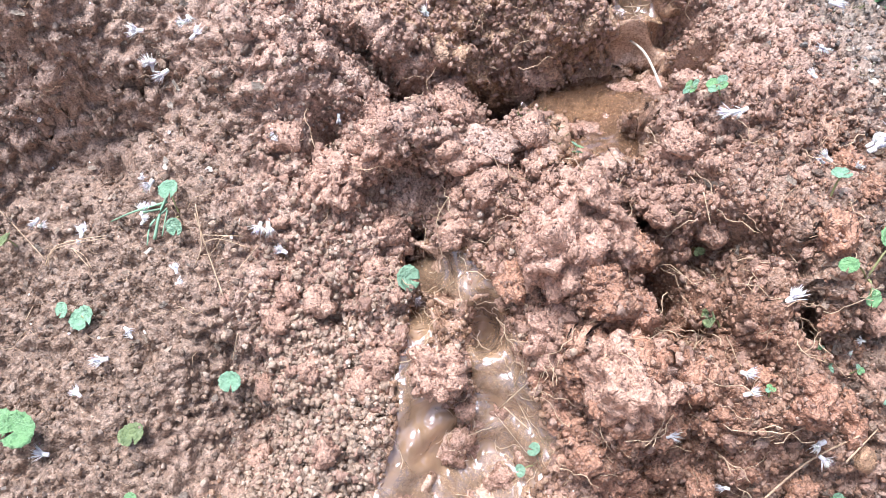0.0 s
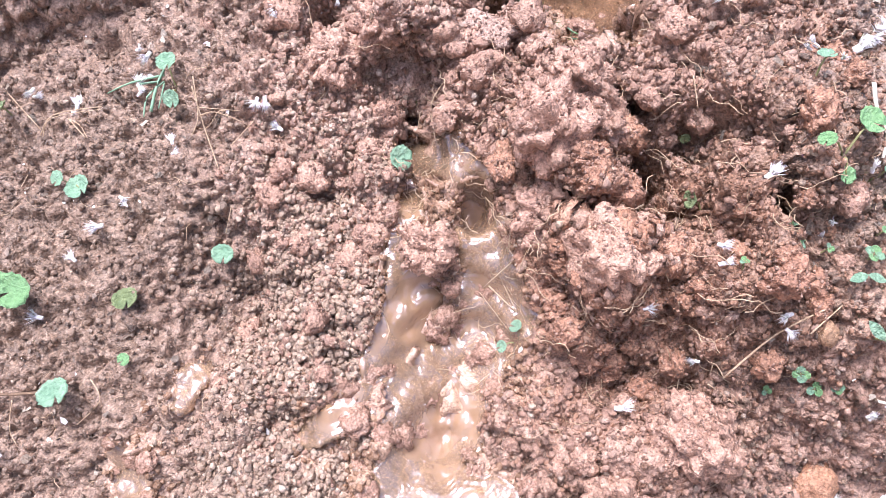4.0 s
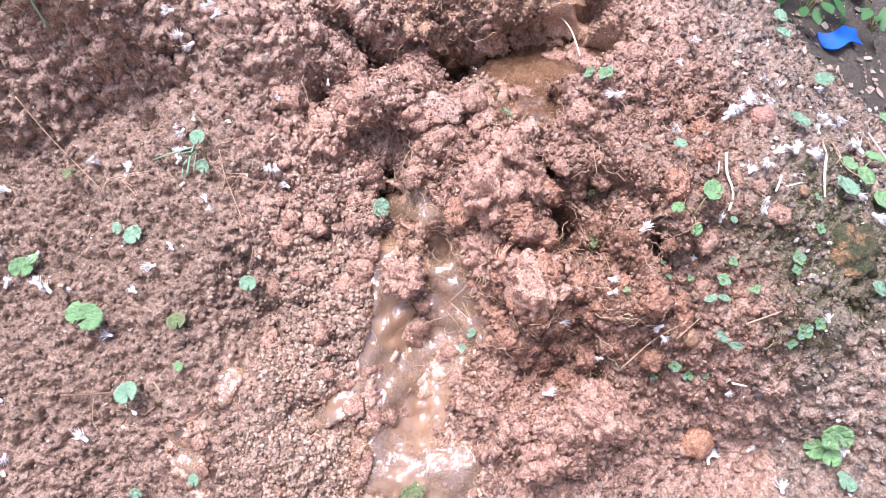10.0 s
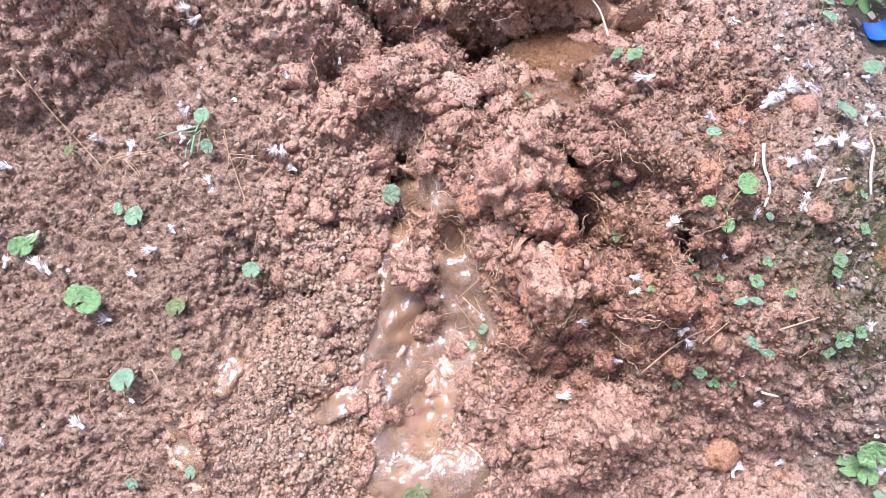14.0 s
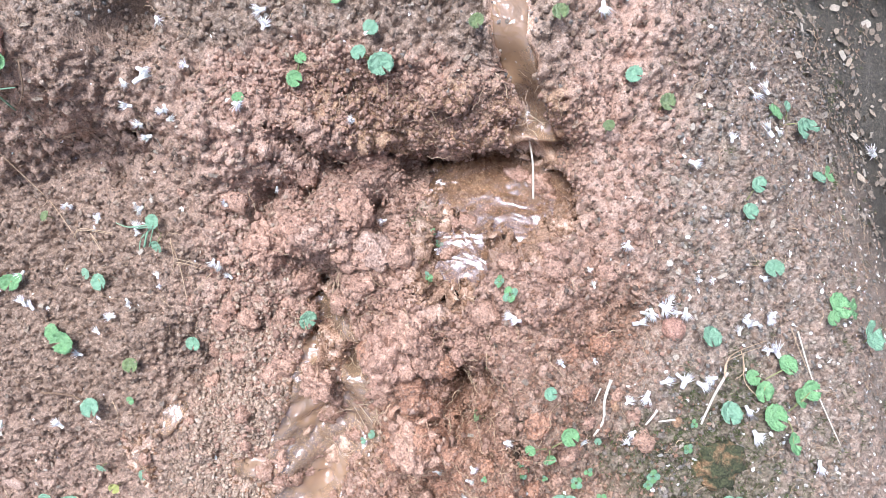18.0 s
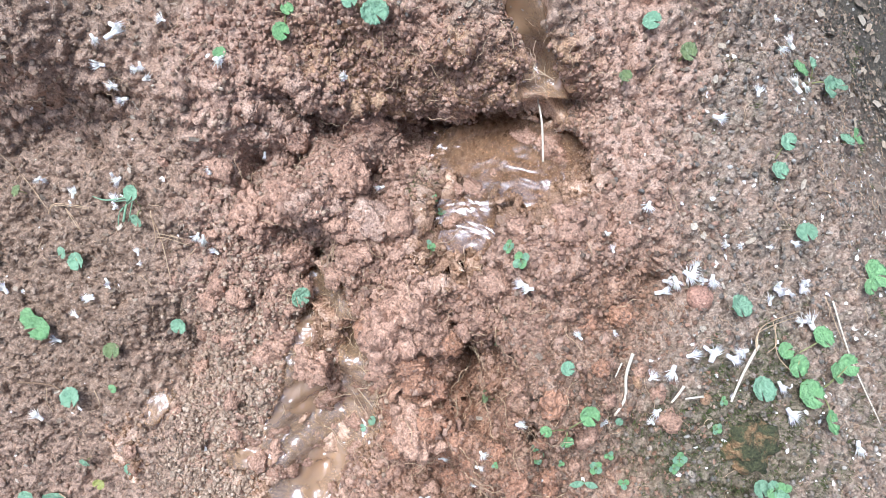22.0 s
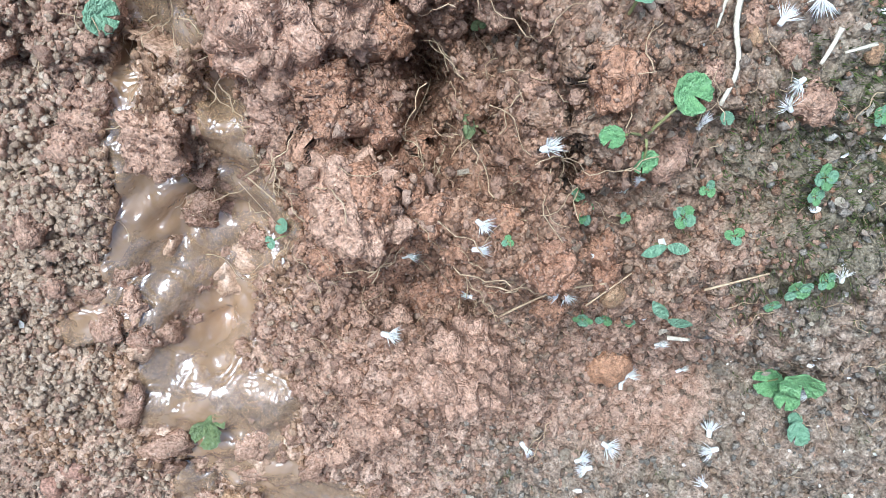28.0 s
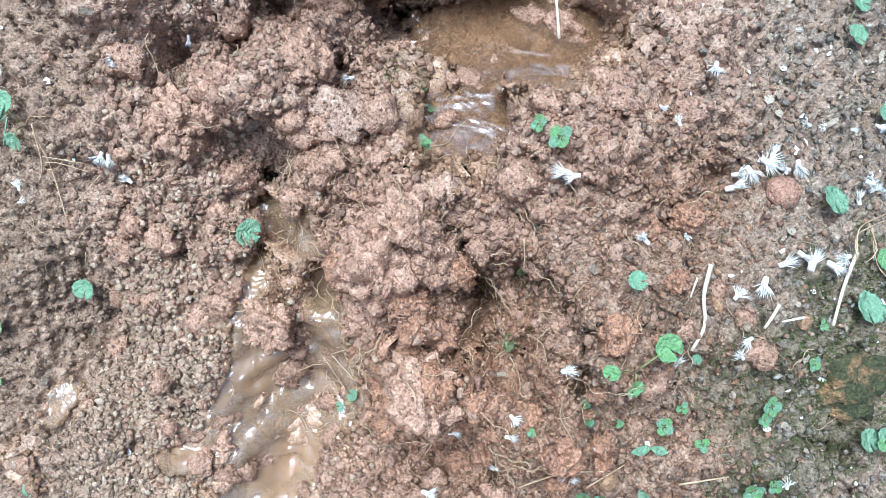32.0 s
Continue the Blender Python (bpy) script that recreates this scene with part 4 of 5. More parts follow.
OCHRE = soil("ochre_earth", (1.12, 0.95, 0.76))
WET_CLOD = soil("wet_clod", (1.0, 0.94, 0.90), rough=0.17, gloss=0.8)
YELLOW = soil("yellow_earth", (1.0, 0.95, 0.76))
PALE = soil("pale_soil", (1.12, 1.2, 1.25))
SLATE = plain("slate", (0.17, 0.165, 0.165), (0.40, 0.39, 0.39), 60, 0.5, 0.5, 0.9)
GREY = plain("grey_stone", (0.11, 0.105, 0.11), (0.27, 0.26, 0.28), 90, 0.5, 0.5, 0.8)
MOSSY = mossy_rock()
PINK = soil("pink_earth", (1.05, 0.92, 0.92))
BLUE = plain("blue_plastic", (0.010, 0.10, 0.52), (0.02, 0.15, 0.66), 20, 0.5, 0.4, 0.05)
MOSS = plain("moss_blades", (0.045, 0.062, 0.020), (0.14, 0.165, 0.06), 200, 0.8, 0.2, 0.2)
DARK_LEAF = plain("shrub_leaf", (0.030, 0.10, 0.030), (0.075, 0.21, 0.065), 90, 0.45, 0.5, 0.4, 0.1)


def mesh_from(name, verts, faces, material, smooth=True):
    me = bpy.data.meshes.new(name)
    me.from_pydata([tuple(map(float, p)) for p in verts], [], [tuple(map(int, f)) for f in faces])
    me.polygons.foreach_set("use_smooth", np.full(len(me.polygons), smooth))
    me.materials.append(material)
    me.update()
    return me


def part(name, me, parent, label=""):
    ob = new(name, me)
    ob.parent = parent
    return tagged(ob, label) if label else ob


def frame_on(u, v, lift=0.0, turn=None, lean=0.0, size=1.0):
    """A pose on the ground, upright along a blend of its normal and the zenith."""
    at, n = spot(u, v)
    up = (n * (1 - lean) + Vector((0, 0, 1)) * lean).normalized()
    turn = rng.uniform(0, 2 * math.pi) if turn is None else turn
    rot = up.to_track_quat("Z", "Y").to_matrix().to_4x4() @ Matrix.Rotation(turn, 4, "Z")
    return Matrix.Translation(at + up * lift) @ rot @ Matrix.Scale(size, 4)


def tube(points, radius, material, name="stem", sides=6, taper=0.6, flat=1.0):
    """A thin bent stalk through the given places."""
    pts = [Vector(p) for p in points]
    fine = []
    for k in range(len(pts) - 1):
        a, b, c, d = pts[max(k - 1, 0)], pts[k], pts[k + 1], pts[min(k + 2, len(pts) - 1)]
        for s in np.linspace(0, 1, 5)[: 4 if k < len(pts) - 2 else 5]:
            fine.append(0.5 * ((2 * b) + (c - a) * s + (2 * a - 5 * b + 4 * c - d) * s * s + (3 * b - a - 3 * c + d) * s ** 3))
    verts, faces = [], []
    for k, p in enumerate(fine):
        way = (fine[min(k + 1, len(fine) - 1)] - fine[max(k - 1, 0)]).normalized()
        side = (way.cross(Vector((0, 0, 1))) if flat < 1 else way.orthogonal()).normalized()
        over = way.cross(side)
        r = radius * (1 - (1 - taper) * k / max(len(fine) - 1, 1))
        for j in range(sides):
            g = 2 * math.pi * j / sides
            verts.append(p + (side * math.cos(g) + over * math.sin(g) * flat) * r)
    for k in range(len(fine) - 1):
        for j in range(sides):
            a, b = k * sides + j, k * sides + (j + 1) % sides
            faces.append((a, b, b + sides, a + sides))
    faces += [tuple(range(sides))[::-1], tuple(range(len(verts) - sides, len(verts)))]
    return mesh_from(name, verts, faces, material)


def round_leaf(seed, material):
    """A kidney-shaped leaf of radius one with a notch at its stalk, scalloped rim, cupped blade and some thickness."""
    r = np.random.default_rng(seed)
    rim, rings = 30, 5
    verts, faces = [(0, -0.25, 0)], []
    cup, fold = r.uniform(0.10, 0.25), r.uniform(0.02, 0.22)
    for k in range(1, rings + 1):
        for j in range(rim):
            g = -math.pi / 2 + 0.16 + (2 * math.pi - 0.32) * j / (rim - 1)
            wave = 1 + (0.045 * math.sin(g * 17 + seed) + 0.05 * math.sin(g * 2 + seed * 2)) * (k / rings)
            s = k / rings * wave
            x, y = s * math.cos(g), -0.25 + s * (math.sin(g) * 0.92 + 0.12)
            verts.append((x, y, cup * s * s * 0.8 + fold * abs(x) * s + 0.05 * math.sin(g * 7 + 1.5) * s * s))
    for j in range(rim - 1):
        faces.append((0, 1 + j, 2 + j))
        for k in range(rings - 1):
            a = 1 + k * rim + j
            faces.append((a, a + rim, a + rim + 1, a + 1))
    n = len(verts)
    verts += [(x, y, z - 0.035) for x, y, z in verts]
    faces += [tuple(i + n for i in f[::-1]) for f in faces]
    last = 1 + (rings - 1) * rim
    faces += [(last + j, last + j + n, last + j + 1 + n, last + j + 1) for j in range(rim - 1)]
    return mesh_from("leaf", verts, faces, material)


def oval_leaf(seed, material, slim=0.45):
    """A pointed oval leaf of length two."""
    r = np.random.default_rng(seed)
    n, rows, verts, faces = 10, 5, [], []
    bend = r.uniform(0.05, 0.3)
    for i in range(n + 1):
        y = 2 * i / n
        half = slim * (math.sin(math.pi * min(1, (i + 0.15) / (n + 0.3))) ** 0.8)
        for j in range(rows):
            s = j / (rows - 1) * 2 - 1
            verts.append((half * s, y, 0.12 * abs(s) * half - bend * (y / 2) ** 2))
    for i in range(n):
        for j in range(rows - 1):
            a = i * rows + j
            faces.append((a, a + 1, a + rows + 1, a + rows))
    m = len(verts)
    verts += [(x, y, z - 0.03) for x, y, z in verts]
    faces += [tuple(k + m for k in f[::-1]) for f in faces]
    return mesh_from("leaf", verts, faces, material)


ROUND = {mat: [round_leaf(3 * k + n, mat) for k in range(5)] for n, mat in enumerate((LEAF, LEAF_DULL, LEAF_BLUE, LEAF_YELLOW))}


def leafy_plant(leaves, mat, label, size=1.0, upright=0.35):
    """A low plant: each round leaf on its own stalk."""
    cu, cv = np.mean([l[0] for l in leaves]), np.mean([l[1] for l in leaves])
    base, _ = spot(cu, cv)
    root = new("violet_plant")
    root.location = base
    for k, (u, v, r) in enumerate(leaves):
        lift = rng.uniform(0.011, 0.016) + 0.15 * r
        m = frame_on(u, v, lift, turn=rng.uniform(-0.9, 0.9), lean=upright)
        tilt = Matrix.Rotation(rng.uniform(-0.25, 0.25), 4, "X") @ Matrix.Rotation(rng.uniform(-0.3, 0.3), 4, "Y")
        ob = part("leaf", ROUND[mat][int(rng.integers(5))], root)
        ob.matrix_basis = Matrix.Translation(-base) @ m @ tilt @ Matrix.Scale(r * 0.94, 4)
        tip = m @ Vector((0, -0.22 * r, -0.08 * r))
        mid = (tip + base) / 2 + Vector((0, -0.15 * r, 0.4 * r))
        foot = base + (spot(cu + 0.001, cv - 0.3 * r)[0] - base) * 0.5 - Vector((0, 0, 0.004))
        stalk = part("stem", tube([p - base for p in (foot, mid, tip)], 0.0008 + 0.02 * r, STEM), root)
        stalk.data.name = "stem"
    return tagged(root, label, "plant", "low plants on the soil")


PLANT_LABELS = {LEAF: "small violet plant with round green leaves on soil", LEAF_DULL: "dull olive-green round leaf plant on crumbly soil", LEAF_BLUE: "bluish-green round leaf plant rooted in damp soil", LEAF_YELLOW: "yellowing green leaf plant on the soil bank"}
for rows, kinds in ((PLANTS_LEFT, "LLBBBBLBDLD"), (PLANTS_LOW_LEFT, "BBBBYDBB"), (PLANTS_RIGHT, "LDBBLBDBD"), (PLANTS_BANK, "LLBLLYLLBLBDDBBDD"), (PLANTS_FAR_RIGHT, "BBLBBLLLBBLBBBL"), (PLANTS_LOWEST, "BBBBB")):
    for leaves, kind in zip(rows, kinds):
        mat = {"L": LEAF, "D": LEAF_DULL, "B": LEAF_BLUE, "Y": LEAF_YELLOW}[kind]
        leafy_plant(leaves, mat, PLANT_LABELS[mat])


def clover(u, v, r):
    """A sprig with three or four tiny heart-shaped leaflets."""
    root = new("clover_sprig")
    base, _ = spot(u, v)
    root.location = base
    n = 3 + int(rng.integers(2))
    m = frame_on(u, v, 0.010, lean=0.3)
    for k in range(n):
        g = 2 * math.pi * k / n + rng.uniform(-0.2, 0.2)
        leaf = part("leaflet", ROUND[LEAF_BLUE if k % 2 else LEAF][k], root)
        leaf.matrix_basis = Matrix.Translation(-base) @ m @ Matrix.Rotation(g, 4, "Z") @ Matrix.Translation((0, r * 0.62, 0)) @ Matrix.Rotation(0.15, 4, "X") @ Matrix.Scale(r * 0.52, 4)
    part("stem", tube([Vector((0, 0, -0.004)), m.translation - base], 0.0008, STEM), root)
    return tagged(root, "tiny green clover sprig growing in mossy soil", "plant", "clover sprigs")


for u, v, r in SPRIGS:
    clover(u, v, r)
    if r > 0.0090:
        clover(u + rng.uniform(-0.016, 0.016), v + rng.uniform(-0.014, 0.014), r * rng.uniform(0.6, 0.9))

OVAL = [oval_leaf(k, LEAF_BLUE) for k in range(3)]


def seedling(u, v, r, turn):
    """A seedling with two long seed leaves."""
    root = new("seedling")
    base, _ = spot(u, v)
    root.location = base
    m = frame_on(u, v, 0.014, turn=turn, lean=0.3)
    for g in (0.0, 2.6):
        leaf = part("leaf", OVAL[int(g)], root)
        leaf.matrix_basis = Matrix.Translation(-base) @ m @ Matrix.Rotation(g, 4, "Z") @ Matrix.Scale(r * 0.52, 4)
    part("stem", tube([Vector((0, 0, -0.004)), m.translation - base], 0.0012, STEM), root)
    return tagged(root, "two-leaved bright green seedling in the soil", "plant")


seedling(*SEEDLINGS[0], 1.4)
seedling(*SEEDLINGS[1], -1.9)


# ---- white tufts: fallen stamen blossoms ----
def tuft(seed):
    r = np.random.default_rng(seed)
    root = new("blossom_tuft")
    n, verts, faces = 40, [], []
    spread = r.uniform(0.22, 0.55)
    for k in range(n):
        g, e = r.normal(0, spread), r.uniform(0.05, 0.7)
        way = Vector((math.sin(g) * math.cos(e), math.cos(g) * math.cos(e), math.sin(e)))
        side = way.cross(Vector((0, 0, 1))).normalized() * 0.035
        up = way.cross(side).normalized() * 0.035
        tip, mid = way * r.uniform(1.1, 1.75), way * 0.8 + Vector((0, 0, r.uniform(0, 0.15)))
        b = len(verts)
        verts += [side, up, -side - up, mid + side, mid + up, mid - side - up, tip]
        faces += [(b, b + 1, b + 4, b + 3), (b + 1, b + 2, b + 5, b + 4), (b + 2, b, b + 3, b + 5), (b + 3, b + 4, b + 6), (b + 4, b + 5, b + 6), (b + 5, b + 3, b + 6)]
    part("crown", mesh_from("crown", verts, faces, WHITE), root)
    part("base", tube([(0, -0.4, 0.05), (0, -0.1, 0.08), (0, 0.25, 0.1)], 0.22, WHITE, "base", 7, 1.2), root)
    return tagged(root, "white feathery blossom tuft fallen on the soil", "flower", "fallen blossom tufts")


TUFT_KINDS = [tuft(k) for k in range(6)]
first = set()
for rows in (TUFTS_RIGHT, TUFTS_LEFT, TUFTS_TOP, TUFTS_EDGE, TUFTS_MORE):
    for u, v, r in rows:
        k = int(rng.integers(6))
        m = frame_on(u, v, 0.010, lean=0.1)
        m = m @ Matrix.Translation((0, -0.5 * r, 0)) @ Matrix.Scale(r * 1.05, 4)
        if k in first:
            ob = copy_thing(TUFT_KINDS[k], pose(0, 0, 0))
        else:
            ob = TUFT_KINDS[k]
            first.add(k)
        ob.matrix_basis = m


# ---- straws, roots, twigs and blades ----
def strand(name, pts, width, mat, label, category, lift=0.010, sides=5, flat=1.0):
    places, n = [], len(pts)
    for k, (u, v) in enumerate(pts):
        at, up = spot(u, v)
        mean = (spot(u + 0.006, v)[0] + spot(u - 0.006, v)[0] + spot(u, v + 0.006)[0] + spot(u, v - 0.006)[0]) / 4
        at = Vector((at.x, at.y, max(at.z, mean.z)))
        places.append(at + up * (lift + (0.003 * rng.random() if 0 < k < n - 1 else 0)))
    if flat < 1:  # stiff: it lies straight across the bumps
        line = [places[0].lerp(places[-1], k / (n - 1)) for k in range(n)]
        rise = max(0.0, max((p - q).z for p, q in zip(places, line)))
        places = [Vector((0.5 * (p.x + q.x), 0.5 * (p.y + q.y), q.z + 0.6 * rise)) for p, q in zip(places, line)]
    ob = new(name, tube([p - places[0] for p in places], width / 2, mat, name, sides, 0.65, flat))
    ob.location = places[0]
    return tagged(ob, label, category)


for pts, w in STRAWS:
    strand("straw", pts, w * 1.1, STRAW, "dry whitish straw blade lying on the litter", "straw", 0.009, 6, 0.25)
for pts, w in ROOTS:
    strand("root", pts, w * 0.62, ROOT, "thin pale root sticking out of the soil", "root")
for pts, w in TWIGS:
    strand("twig", pts, w * 0.75, TWIG if w > 0.0028 else ROOT, "thin brown twig lying on the soil", "twig")
for pts, w in BLADES:
    strand("grass_blade", pts, w, LEAF_BLUE, "narrow green grass blade over the soil", "grass", 0.010, 4)


def pool_stick():
    a, b = world_of(0.237, 0.335, -0.112), world_of(0.262, 0.246, -0.066)
    mid = (a + b) / 2 + np.array([0.004, -0.004, 0.010])
    ob = new("stick", tube([Vector(p - b) for p in (b, mid, a)], 0.0014, STRAW, "stick", 6, 0.8))
    ob.location = b
    tagged(ob, "thin pale stick leaning into the spring pool", "stick")


pool_stick()


# ---- stones and clods ----
def lump(seed, rough=0.22, flat=0.75, detail=3, material=None, crumb=0.10):
    """A stone or clod of radius one: a rounded block broken up at three scales."""
    bm = bmesh.new()
    bmesh.ops.create_icosphere(bm, subdivisions=detail, radius=1.0)
    for vert in bm.verts:
        p = vert.co.copy()
        o = Vector((seed * 3.1, seed * 1.7, seed * 0.9))
        q = p + 0.25 * Vector(noise.noise_vector(p * 2.1 + o))
        near = noise.voronoi(q * 2.4 + o)[0][0]
        puff = noise.turbulence(q * 2.2 + o, 4, True)
        h = 1 + crumb * 1.2 * (0.35 - near * near) + rough * noise.noise(p * 1.1 + o) + rough * 0.8 * noise.noise(p * 2.3 + o * 2) + crumb * 1.1 * (puff - 0.55)
        vert.co = Vector((p.x * h, p.y * h, p.z * h * flat))
    me = bpy.data.meshes.new("lump")
    bm.to_mesh(me)
    bm.free()
    me.polygons.foreach_set("use_smooth", np.ones(len(me.polygons), bool))
    me.materials.append(material or CLOD)
    return me


def settle(name, me, u, v, r, label, category, group="", sink=0.25, turn=None, stretch=(1, 1, 1)):
    ob = new(name, me)
    ob.matrix_basis = frame_on(u, v, r * (0.5 - sink), turn=turn) @ Matrix.Diagonal((r * stretch[0], r * stretch[1], r * stretch[2], 1))
    return tagged(ob, label, category, group)


settle("stone", lump(1, 0.22, 0.85, 4, OCHRE, 0.06), 0.352, -0.234, 0.0205, "rounded orange-brown ochre stone bedded in soil", "stone", sink=0.12, turn=0.2)
settle("stone", lump(2, 0.25, 0.8, 3, YELLOW, 0.08), 0.325, -0.102, 0.0095, "yellow-brown stone beside clover sprigs", "stone")
settle("stone", lump(3, 0.12, 0.8, 3, OCHRE, 0.05), 0.338, -0.037, 0.0062, "small orange pebble in mossy soil", "stone")
settle("stone", lump(4, 0.2, 0.8, 3, YELLOW, 0.06), 0.385, 0.048, 0.0070, "small yellow pebble beside dry straw", "stone")
settle("stone", lump(5, 0.2, 0.8, 3, YELLOW, 0.06), 0.454, 0.036, 0.0065, "small pale yellow pebble on litter", "stone")
settle("stone", lump(6, 0.2, 0.8, 3, OCHRE, 0.06), 0.356, -0.006, 0.0066, "small red-brown pebble under a leaf", "stone")
settle("rock", lump(7, 0.4, 0.6, 4, MOSSY, 0.2), 0.525, -0.030, 0.034, "ochre rock half covered with dark moss", "rock", sink=0.5)
settle("stone", lump(8, 0.3, 0.8, 4, YELLOW, 0.08), 0.172, -0.240, 0.0150, "yellow-ochre crumbling stone among clods", "stone")
settle("rock", lump(9, 0.45, 0.5, 4, SLATE, 0.10), 0.462, -0.425, 0.042, "smooth grey rock slab standing in the soil", "rock", sink=0.3, turn=0.6, stretch=(0.55, 1.35, 1.0))
settle("seed_pod", lump(10, 0.06, 0.7, 3, PALE, 0.02), -0.482, -0.328, 0.0120, "smooth pale brown oval seed lying on soil", "seed", sink=0.1, turn=0.1, stretch=(1.7, 0.9, 1))
settle("stone", lump(11, 0.3, 0.7, 3, PINK, 0.12), -0.121, -0.334, 0.0150, "brown pebble half sunk in the wet soil", "stone", sink=0.55)
settle("stone", lump(12, 0.3, 0.7, 3, PINK, 0.12), -0.148, -0.356, 0.0110, "small brown pebble half sunk in wet soil", "stone", sink=0.55)
settle("soil_clod", lump(13, 0.40, 0.6, 4, PALE, 0.14), 0.083, 0.152, 0.0240, "large pale angular clod above the outlet", "clod", "pale clods", 0.1, 0.4, (1.2, 0.8, 1))
settle("stone", lump(14, 0.35, 0.8, 4, PINK, 0.14), -0.352, 0.358, 0.0250, "pinkish weathered stone on the bank", "stone")
settle("stone", lump(15, 0.2, 0.8, 3, PINK, 0.05), 0.443, 0.128, 0.0140, "pinkish-brown stone beside white blossom", "stone")
settle("stone", lump(16, 0.15, 0.8, 3, YELLOW, 0.03), 0.225, 0.247, 0.0125, "wet yellow-brown stone in the pool", "stone", sink=0.1)
settle("stone", lump(17, 0.3, 0.8, 3, YELLOW, 0.10), 0.282, 0.335, 0.0100, "wet pale ochre stone at the spring mouth", "stone", sink=0.45)
settle("stone", lump(18, 0.2, 0.8, 3, OCHRE, 0.05), 0.042, 0.076, 0.0130, "orange-brown stone between wet clods", "stone", sink=0.4)
settle("stone", lump(19, 0.35, 0.6, 4, YELLOW, 0.10), 0.024, -0.058, 0.0170, "wet yellow stone in the muddy stream", "stone", sink=0.35, turn=0.0, stretch=(1.3, 0.7, 1))
settle("stone", lump(20, 0.4, 0.7, 4, YELLOW, 0.12), -0.113, -0.442, 0.0200, "wet yellow-brown stone by the puddle", "stone")
settle("stone", lump(21, 0.4, 0.8, 4, YELLOW, 0.14), 0.013, -0.380, 0.0230, "ochre lump of earth beside the stream", "stone")
settle("stone", lump(22, 0.2, 0.8, 3, PALE, 0.05), -0.375, 0.483, 0.0180, "pale brown stone on top of the bank", "stone")
settle("stone", lump(23, 0.2, 0.7, 3, GREY, 0.04), 0.414, -0.177, 0.0080, "small dark grey pebble in the soil", "stone")

CLOD_LABEL = "crumbly red-brown soil clod lying on the slope"
CLODS = [lump(30 + k, 0.42, 0.8, 3, CLOD, 0.34) for k in range(10)]
STUCK = [lump(110 + k, 0.35, 0.9, 3, CLOD, 0.3) for k in range(4)]
RUST_CLODS = [lump(90 + k, 0.42, 0.8, 4, RUST, 0.34) for k in range(6)]
BIG_CLODS = [lump(50 + k, 0.45, 0.75, 5, CLOD, 0.34) for k in range(8)]
for u, v, r in ((0.058, -0.255, 0.019), (-0.032, -0.158, 0.020), (0.231, -0.186, 0.023), (0.212, -0.200, 0.032), (0.175, -0.225, 0.024), (0.036, 0.262, 0.026), (-0.011, 0.176, 0.028), (0.041, 0.206, 0.024), (0.018, -0.019, 0.026), (0.165, -0.045, 0.030), (0.13, 0.06, 0.034), (0.165, 0.068, 0.026), (0.12, -0.005, 0.030), (0.28, 0.02, 0.022), (0.15, 0.095, 0.024), (-0.06, 0.15, 0.026), (-0.03, 0.10, 0.022)):
    clod = settle("soil_clod", BIG_CLODS[int(rng.integers(8))], u, v, r, CLOD_LABEL, "clod", "soil clods", 0.45, stretch=(1, rng.uniform(0.7, 1.1), 1))
    top = [p for p in clod.data.vertices if p.normal.z > 0.15]
    for k in rng.integers(0, len(top), 9):
        crumb = part("crumb", STUCK[int(rng.integers(4))], clod)
        size = rng.uniform(0.08, 0.22)
        crumb.matrix_basis = pose(*(top[int(k)].co + 0.35 * size * top[int(k)].normal), rng.uniform(0, 360), rng.uniform(0, 360), 0) @ Matrix.Scale(size, 4)

made = 0
while made < 210:
    u, v = rng.normal(0.10, 0.16), rng.normal(0.0, 0.17)
    j, i = cell_of(u, v)
    if ZONES["wet"][j, i] > 0.25 or rng.random() > ZONES["clods"][j, i] or v > 0.27 or math.hypot(u - 0.07, v - 0.005) < 0.035 or any(dist_line(np.array(u), np.array(v), line) < 1.3 * half for _, half, line in CRACKS):
        continue
    rusted = ZONES["rust"][j, i] > 0.45
    settle("soil_clod", RUST_CLODS[int(rng.integers(6))] if rusted else CLODS[int(rng.integers(10))], u, v, 0.006 + 0.012 * rng.random() ** 2, "crumbly orange-brown soil clod on the broken mound" if rusted else CLOD_LABEL, "clod", "soil clods", 0.3, stretch=(1, rng.uniform(0.7, 1), 1))
    made += 1


WET_LUMPS = [lump(70 + k, 0.6, 0.6, 3, WET_CLOD, 0.30) for k in range(8)]
made = 0
while made < 190:
    u, v = (rng.uniform(-0.06, 0.22), rng.uniform(-0.48, 0.05)) if made < 160 else (rng.uniform(-0.28, -0.05), rng.uniform(-0.50, -0.12))
    j, i = cell_of(u, v)
    if not -0.25 < ZONES["course"][j, i] < (0.9 if rng.random() < 0.55 else 0.3):
        continue
    settle("wet_clod", WET_LUMPS[int(rng.integers(8))], u, v, 0.005 + 0.013 * rng.random() ** 1.7, "glistening wet brown clod lying in the muddy water", "clod", "wet clods", 0.45, stretch=(1, rng.uniform(0.5, 1), 0.8))
    made += 1
for u, v, r in ((0.235, 0.262, 0.011), (0.262, 0.255, 0.014), (0.282, 0.240, 0.010), (0.205, 0.215, 0.009), (0.182, 0.196, 0.011), (0.196, 0.180, 0.008), (0.250, 0.224, 0.009), (0.166, 0.160, 0.008), (0.215, 0.275, 0.008), (0.158, 0.205, 0.007)):
    settle("stone", WET_LUMPS[int(rng.integers(8))], u, v, 1.15 * r, "wet brown stone lying in the shallow pool", "stone", "pool stones", -0.35, stretch=(1.2, 0.8, 1))


